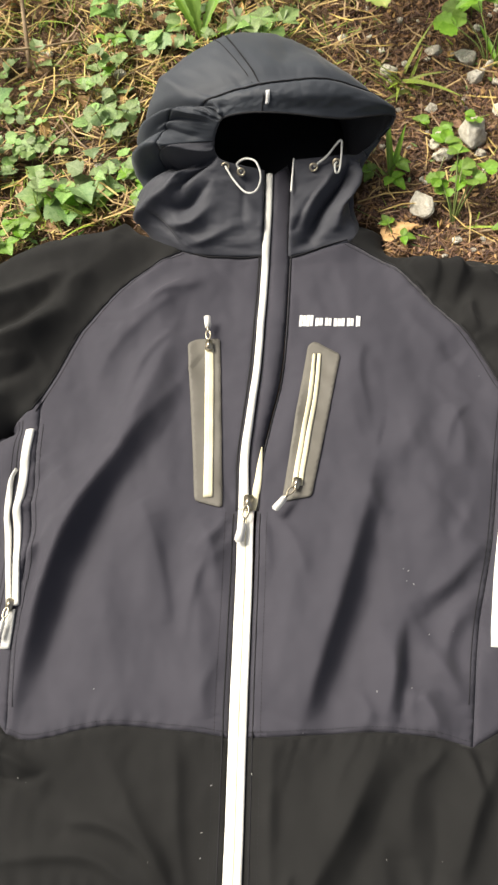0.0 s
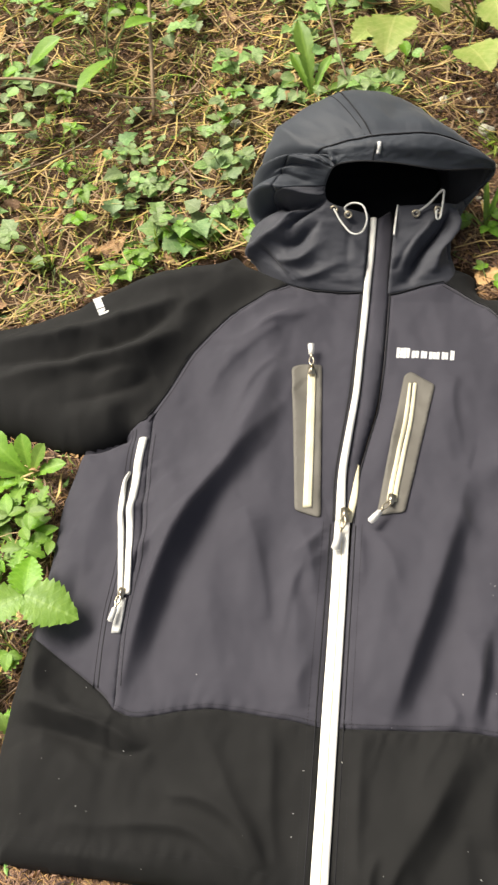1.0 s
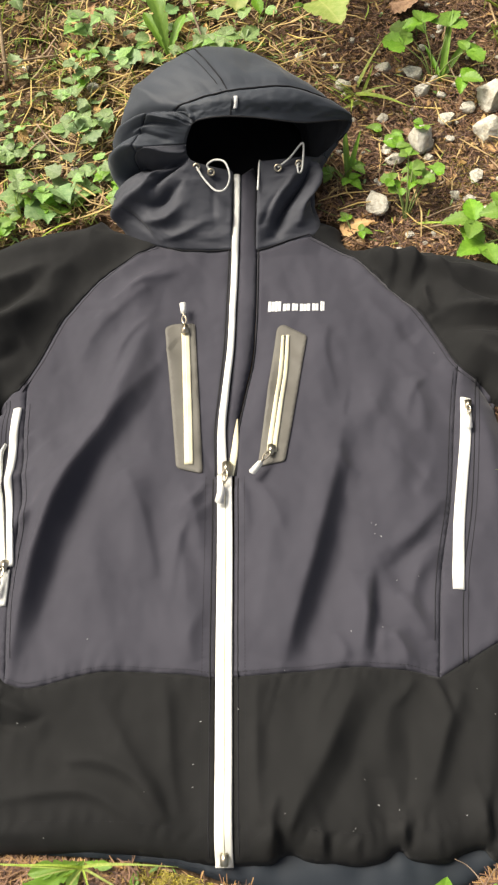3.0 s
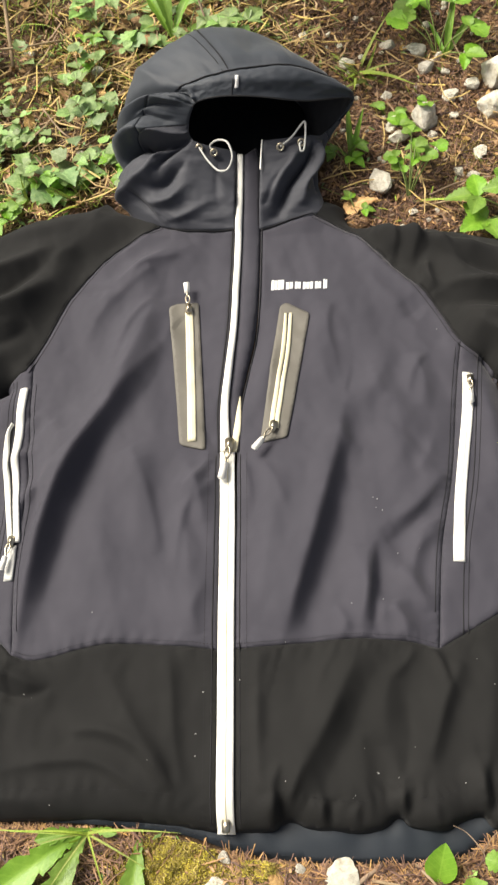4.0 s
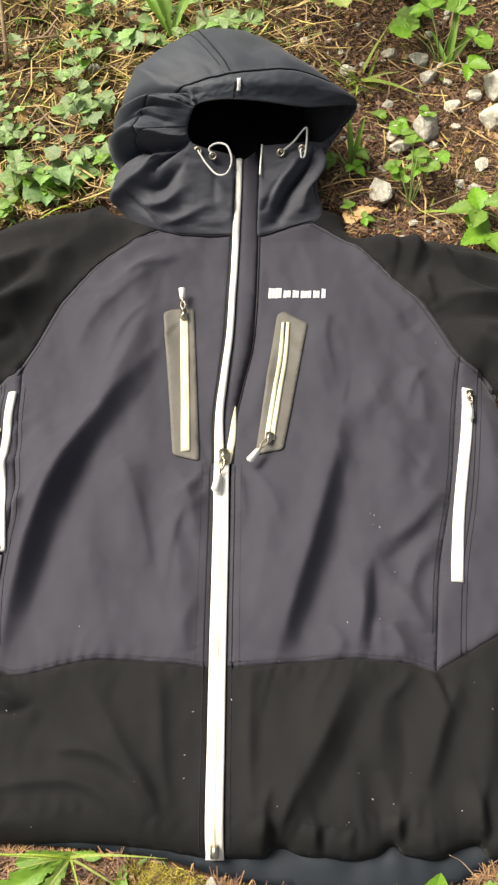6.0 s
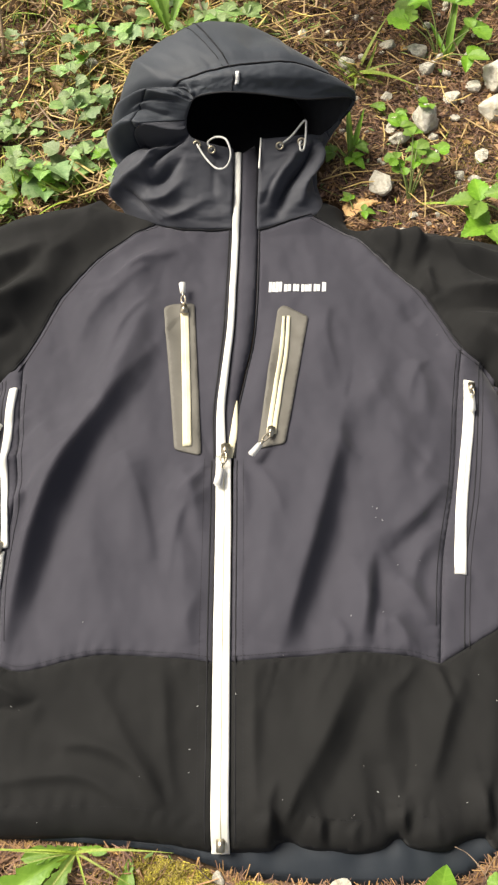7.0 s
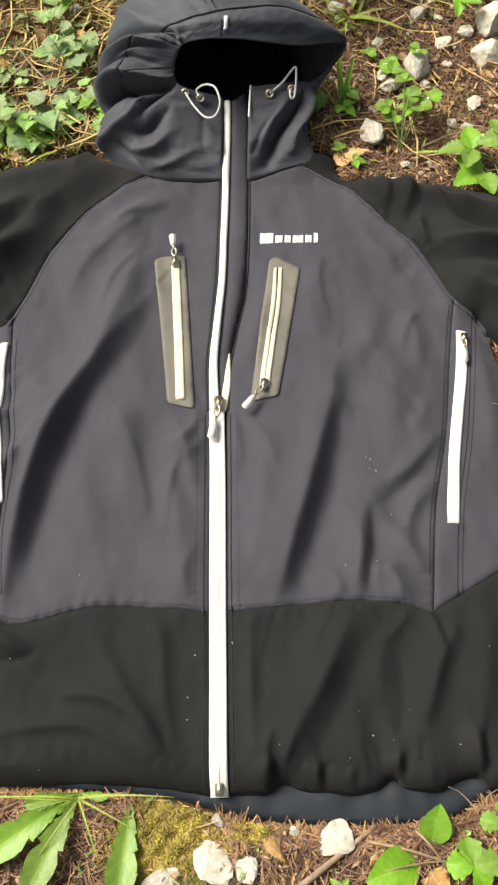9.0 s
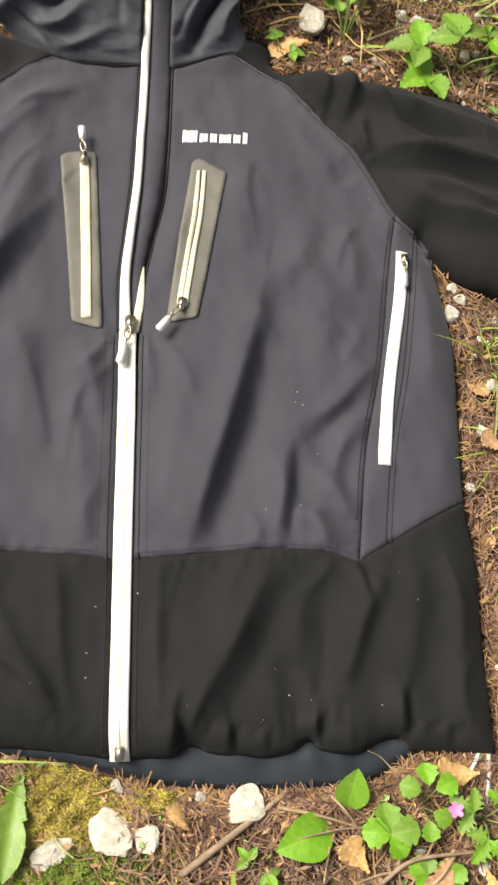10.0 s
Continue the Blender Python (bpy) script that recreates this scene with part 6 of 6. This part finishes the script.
def sticks(name, X, Y, L, R, tilt, lift, mat, label, category, bend=0.0, trim=True):
    """Many thin three-sided sticks in one mesh."""
    n = len(X)
    a = npr.uniform(0, 2 * math.pi, n)
    k = np.ones(n, bool)
    for f in (-0.55, -0.25, 0.25, 0.55) if trim else ():
        k &= free(X + f * L * np.cos(a), Y + f * L * np.sin(a))
    if isinstance(lift, np.ndarray):
        lift = lift[k]
    X, Y, L, R, a = X[k], Y[k], L[k], R[k], a[k]
    n = len(X)
    e = npr.uniform(-tilt, tilt, n)
    d = np.stack([np.cos(a) * np.cos(e), np.sin(a) * np.cos(e), np.sin(e)], 1)
    s = np.stack([-np.sin(a), np.cos(a), np.zeros(n)], 1)
    q = np.cross(d, s)
    c = np.stack([X, Y, ground_z(X, Y) + lift], 1)
    rings = []
    for k, (f, rr) in enumerate(((-0.5, 0.8), (0.0, 1.0), (0.5, 0.45))):
        mid = c + d * (L * f)[:, None]
        mid = mid + s * (bend * L * (0.25 - f * f) * npr.uniform(-1, 1, n))[:, None]
        for j in range(3):
            ang = 2.094 * j + 0.5
            rings.append(mid + (s * math.cos(ang) + q * math.sin(ang)) * (R * rr)[:, None])
    V = np.stack(rings, 1).reshape(-1, 3)
    quad = [(3 * k + j, 3 * k + (j + 1) % 3, 3 * k + 3 + (j + 1) % 3, 3 * k + 3 + j) for k in range(2) for j in range(3)]
    F = (np.arange(n)[:, None, None] * 9 + np.array(quad)[None]).reshape(-1, 4)
    return tagged(put(name, mesh(name, V, F.tolist(), mat, False)), label, category, kind="stuff")


def scatter(n, boxes):
    """Random places in weighted boxes, off the jacket."""
    w = np.array([b[4] for b in boxes], float)
    pick = npr.choice(len(boxes), n, p=w / w.sum())
    B = np.array([b[:4] for b in boxes])[pick]
    X = B[:, 0] + (B[:, 1] - B[:, 0]) * npr.rand(n)
    Y = B[:, 2] + (B[:, 3] - B[:, 2]) * npr.rand(n)
    k = free(X, Y)
    return X[k], Y[k]


def mossy(X, Y):
    """Where the moss cushion by the hem keeps the needles off."""
    return ((X + 0.045) / 0.048) ** 2 + ((Y + 0.036) / 0.036) ** 2 < 1


RIGHT, LOW, LEFT, BANK, FLANK, BORDER = (0.08, 0.42, 0.56, 1.22), (-0.35, 0.36, -0.14, 0.02), (-0.50, -0.29, -0.10, 0.48), (-0.66, 0.15, 0.57, 1.38), (0.28, 0.42, -0.12, 0.46), (-1.1, 1.1, -0.45, 1.8)
X, Y = scatter(40000, [(*RIGHT, 7), (*LOW, 5), (*LEFT, 3), (*BANK, 3), (*FLANK, 3), (*BORDER, 3)])
k = (npr.rand(len(X)) < 0.15) | ~mossy(X, Y)
X, Y = X[k], Y[k]
sticks("needle_litter", X, Y, npr.uniform(0.010, 0.028, len(X)), npr.uniform(0.00030, 0.00075, len(X)), 0.40, npr.uniform(0.0005, 0.008, len(X)), NEEDLE, "fallen brown conifer needles and bark bits", "needles", 0.3)
X, Y = scatter(5200, [(*BANK, 10), (*LEFT, 1.2), (*RIGHT, 0.9), (*BORDER, 2)])
k = npr.rand(len(X)) < 0.25 + 0.75 * smooth(0.05, 0.10, np.hypot((X + 0.36) / 1.5, Y - 0.93))
X, Y = X[k], Y[k]
sticks("straw_litter", X, Y, 0.012 + 0.075 * npr.rand(len(X)) ** 1.6, npr.uniform(0.0005, 0.0015, len(X)), 0.30, npr.uniform(0.001, 0.016, len(X)), STRAW, "dry yellow grass stalks lying over one another", "straw", 0.5)
X, Y = scatter(3200, [(*BANK, 9), (*LEFT, 1.5), (*RIGHT, 0.25), (*BORDER, 2)])
sticks("short_grass", X, Y, npr.uniform(0.010, 0.034, len(X)), npr.uniform(0.0005, 0.0011, len(X)), 1.1, npr.uniform(0.002, 0.012, len(X)), GRASS, "short green moss and grass shoots", "grass", 0.4)
for count, cx, cy, sx, sy, mat, label in ((14000, -0.045, -0.034, 0.024, 0.017, MOSS, "yellow-green moss cushion by the hem"), (7000, -0.035, -0.080, 0.030, 0.010, GREEN_MOSS, "dark green moss round the stones"), (2500, 0.030, -0.030, 0.012, 0.006, MOSS, "yellow-green moss cushion by the hem")):
    X, Y = npr.normal(cx, sx, count), npr.normal(cy, sy, count)
    k = free(X, Y) & (Y > -0.13)
    X, Y = X[k], Y[k]
    mound = 0.012 * np.exp(-((X - cx) / (1.6 * sx)) ** 2 - ((Y - cy) / (1.6 * sy)) ** 2) * (0.6 + 0.4 * np.sin(310 * X) * np.sin(270 * Y))
    sticks("moss", X, Y, npr.uniform(0.003, 0.007, len(X)), npr.uniform(0.00025, 0.0005, len(X)), 1.4, 0.0015 + mound * (0.4 + 0.6 * npr.rand(len(X))), mat, label, "moss", 0.3)
X, Y = scatter(10000, [(-0.26, -0.14, 0.86, 1.0, 3), (-0.50, -0.10, 0.72, 1.15, 3), (0.20, 0.36, 0.68, 0.98, 1.5), (*LOW, 1.5), (-0.45, -0.3, 0.1, 0.4, 1.5), (0.28, 0.34, 0.70, 0.80, 1)])
sticks("moss", X, Y, npr.uniform(0.003, 0.008, len(X)), npr.uniform(0.0003, 0.0006, len(X)), 1.4, npr.uniform(0.000, 0.006, len(X)), MOSS, "thin yellow-green moss over the litter", "moss", 0.3)
X, Y = scatter(5000, [(*RIGHT, 6), (*LOW, 3), (*FLANK, 2), (*BANK, 3)])
sticks("bark_litter", X, Y, npr.uniform(0.003, 0.009, len(X)), npr.uniform(0.0008, 0.0022, len(X)), 0.4, npr.uniform(0.0, 0.004, len(X)), TWIG, "crumbs of bark, grit and rotten wood", "litter", 0.2)
X, Y = scatter(17000, [(*BANK, 13), (*LEFT, 2), (*RIGHT, 8), (*LOW, 2), (*FLANK, 1.5), (*BORDER, 2)])
flakes("leaf_litter", X, Y, 0.002 + 0.012 * npr.rand(len(X)) ** 2, DEAD, "crumbled brown leaf bits over the soil", "leaf litter")
X, Y = scatter(2200, [(*BANK, 10), (*LEFT, 3), (*RIGHT, 0.6), (*LOW, 0.6)])
flakes("small_weeds", X, Y, npr.uniform(0.006, 0.015, len(X)), IVY, "tiny green leaves of low weeds", "weeds")
# litter close along the jacket's edges
edge = even(BODY_LINE, 0.0016)
edge = edge[free(edge[:, 0] * 1.012, edge[:, 1] * 1.02 - 0.004) | (npr.rand(len(edge)) < 0.5)]
edge = np.vstack([edge] * 5)
X, Y = edge[:, 0] + npr.normal(0, 0.013, len(edge)), edge[:, 1] + npr.normal(0, 0.013, len(edge))
k = free(X, Y) & (np.abs(X) < 0.62)
X, Y = X[k], Y[k]
half = npr.rand(len(X)) < 0.6
sticks("edge_litter", X[half], Y[half], npr.uniform(0.008, 0.022, half.sum()), npr.uniform(0.0003, 0.0007, half.sum()), 0.4, npr.uniform(0.000, 0.005, half.sum()), NEEDLE, "needles and bark bits along the jacket", "needles", 0.3, False)
half = ~half & (Y > 0.45) & (X < 0)
sticks("edge_straw", X[half], Y[half], npr.uniform(0.008, 0.030, half.sum()), npr.uniform(0.0005, 0.0010, half.sum()), 0.5, npr.uniform(0.002, 0.014, half.sum()), STRAW, "dry grass bits along the jacket", "straw", 0.4)

# litter right under the hem's edge
hem = np.vstack([even(BACK_HEM, 0.0009)] * 4)
X, Y = hem[:, 0] + npr.normal(0, 0.006, len(hem)), hem[:, 1] - np.abs(npr.normal(0, 0.011, len(hem))) - 0.004
k = free(X, Y) & ~mossy(X, Y)
sticks("hem_litter", X[k], Y[k], npr.uniform(0.010, 0.024, k.sum()), npr.uniform(0.0003, 0.0007, k.sum()), 0.35, npr.uniform(0.001, 0.005, k.sum()), NEEDLE, "needles and bark bits under the hem", "needles", 0.3, False)

# the same growth going on, thinner, round about
def ring(n, spread):
    a, r = npr.uniform(0, 2 * math.pi, n), np.abs(npr.normal(0, spread, n)) + 0.15
    X, Y = r * np.cos(a) - 0.05, r * np.sin(a) + 0.6
    seen_part = ((X > -0.60) & (X < 0.36) & (Y > 0.58) & (Y < 1.30)) | ((X > -0.46) & (X < 0.36) & (Y > -0.11) & (Y < 0.6))
    k = ~seen_part & free(X, Y)
    return X[k], Y[k]


X, Y = ring(16000, 1.3)
sticks("far_grass", X, Y, npr.uniform(0.03, 0.08, len(X)), npr.uniform(0.0012, 0.0026, len(X)), 1.2, npr.uniform(0.004, 0.020, len(X)), GRASS, "short green grass round about", "grass", 0.4)
X, Y = ring(9000, 1.3)
sticks("far_straw", X, Y, npr.uniform(0.03, 0.12, len(X)), npr.uniform(0.0008, 0.0018, len(X)), 0.35, npr.uniform(0.002, 0.016, len(X)), STRAW, "dry grass stalks round about", "straw", 0.5)
X, Y = ring(14000, 1.2)
flakes("far_weeds", X, Y, npr.uniform(0.012, 0.034, len(X)), IVY, "low green weeds round about", "weeds")
X, Y = ring(8000, 1.2)
flakes("far_leaf_litter", X, Y, npr.uniform(0.010, 0.030, len(X)), DEAD, "brown leaf litter round about", "leaf litter")
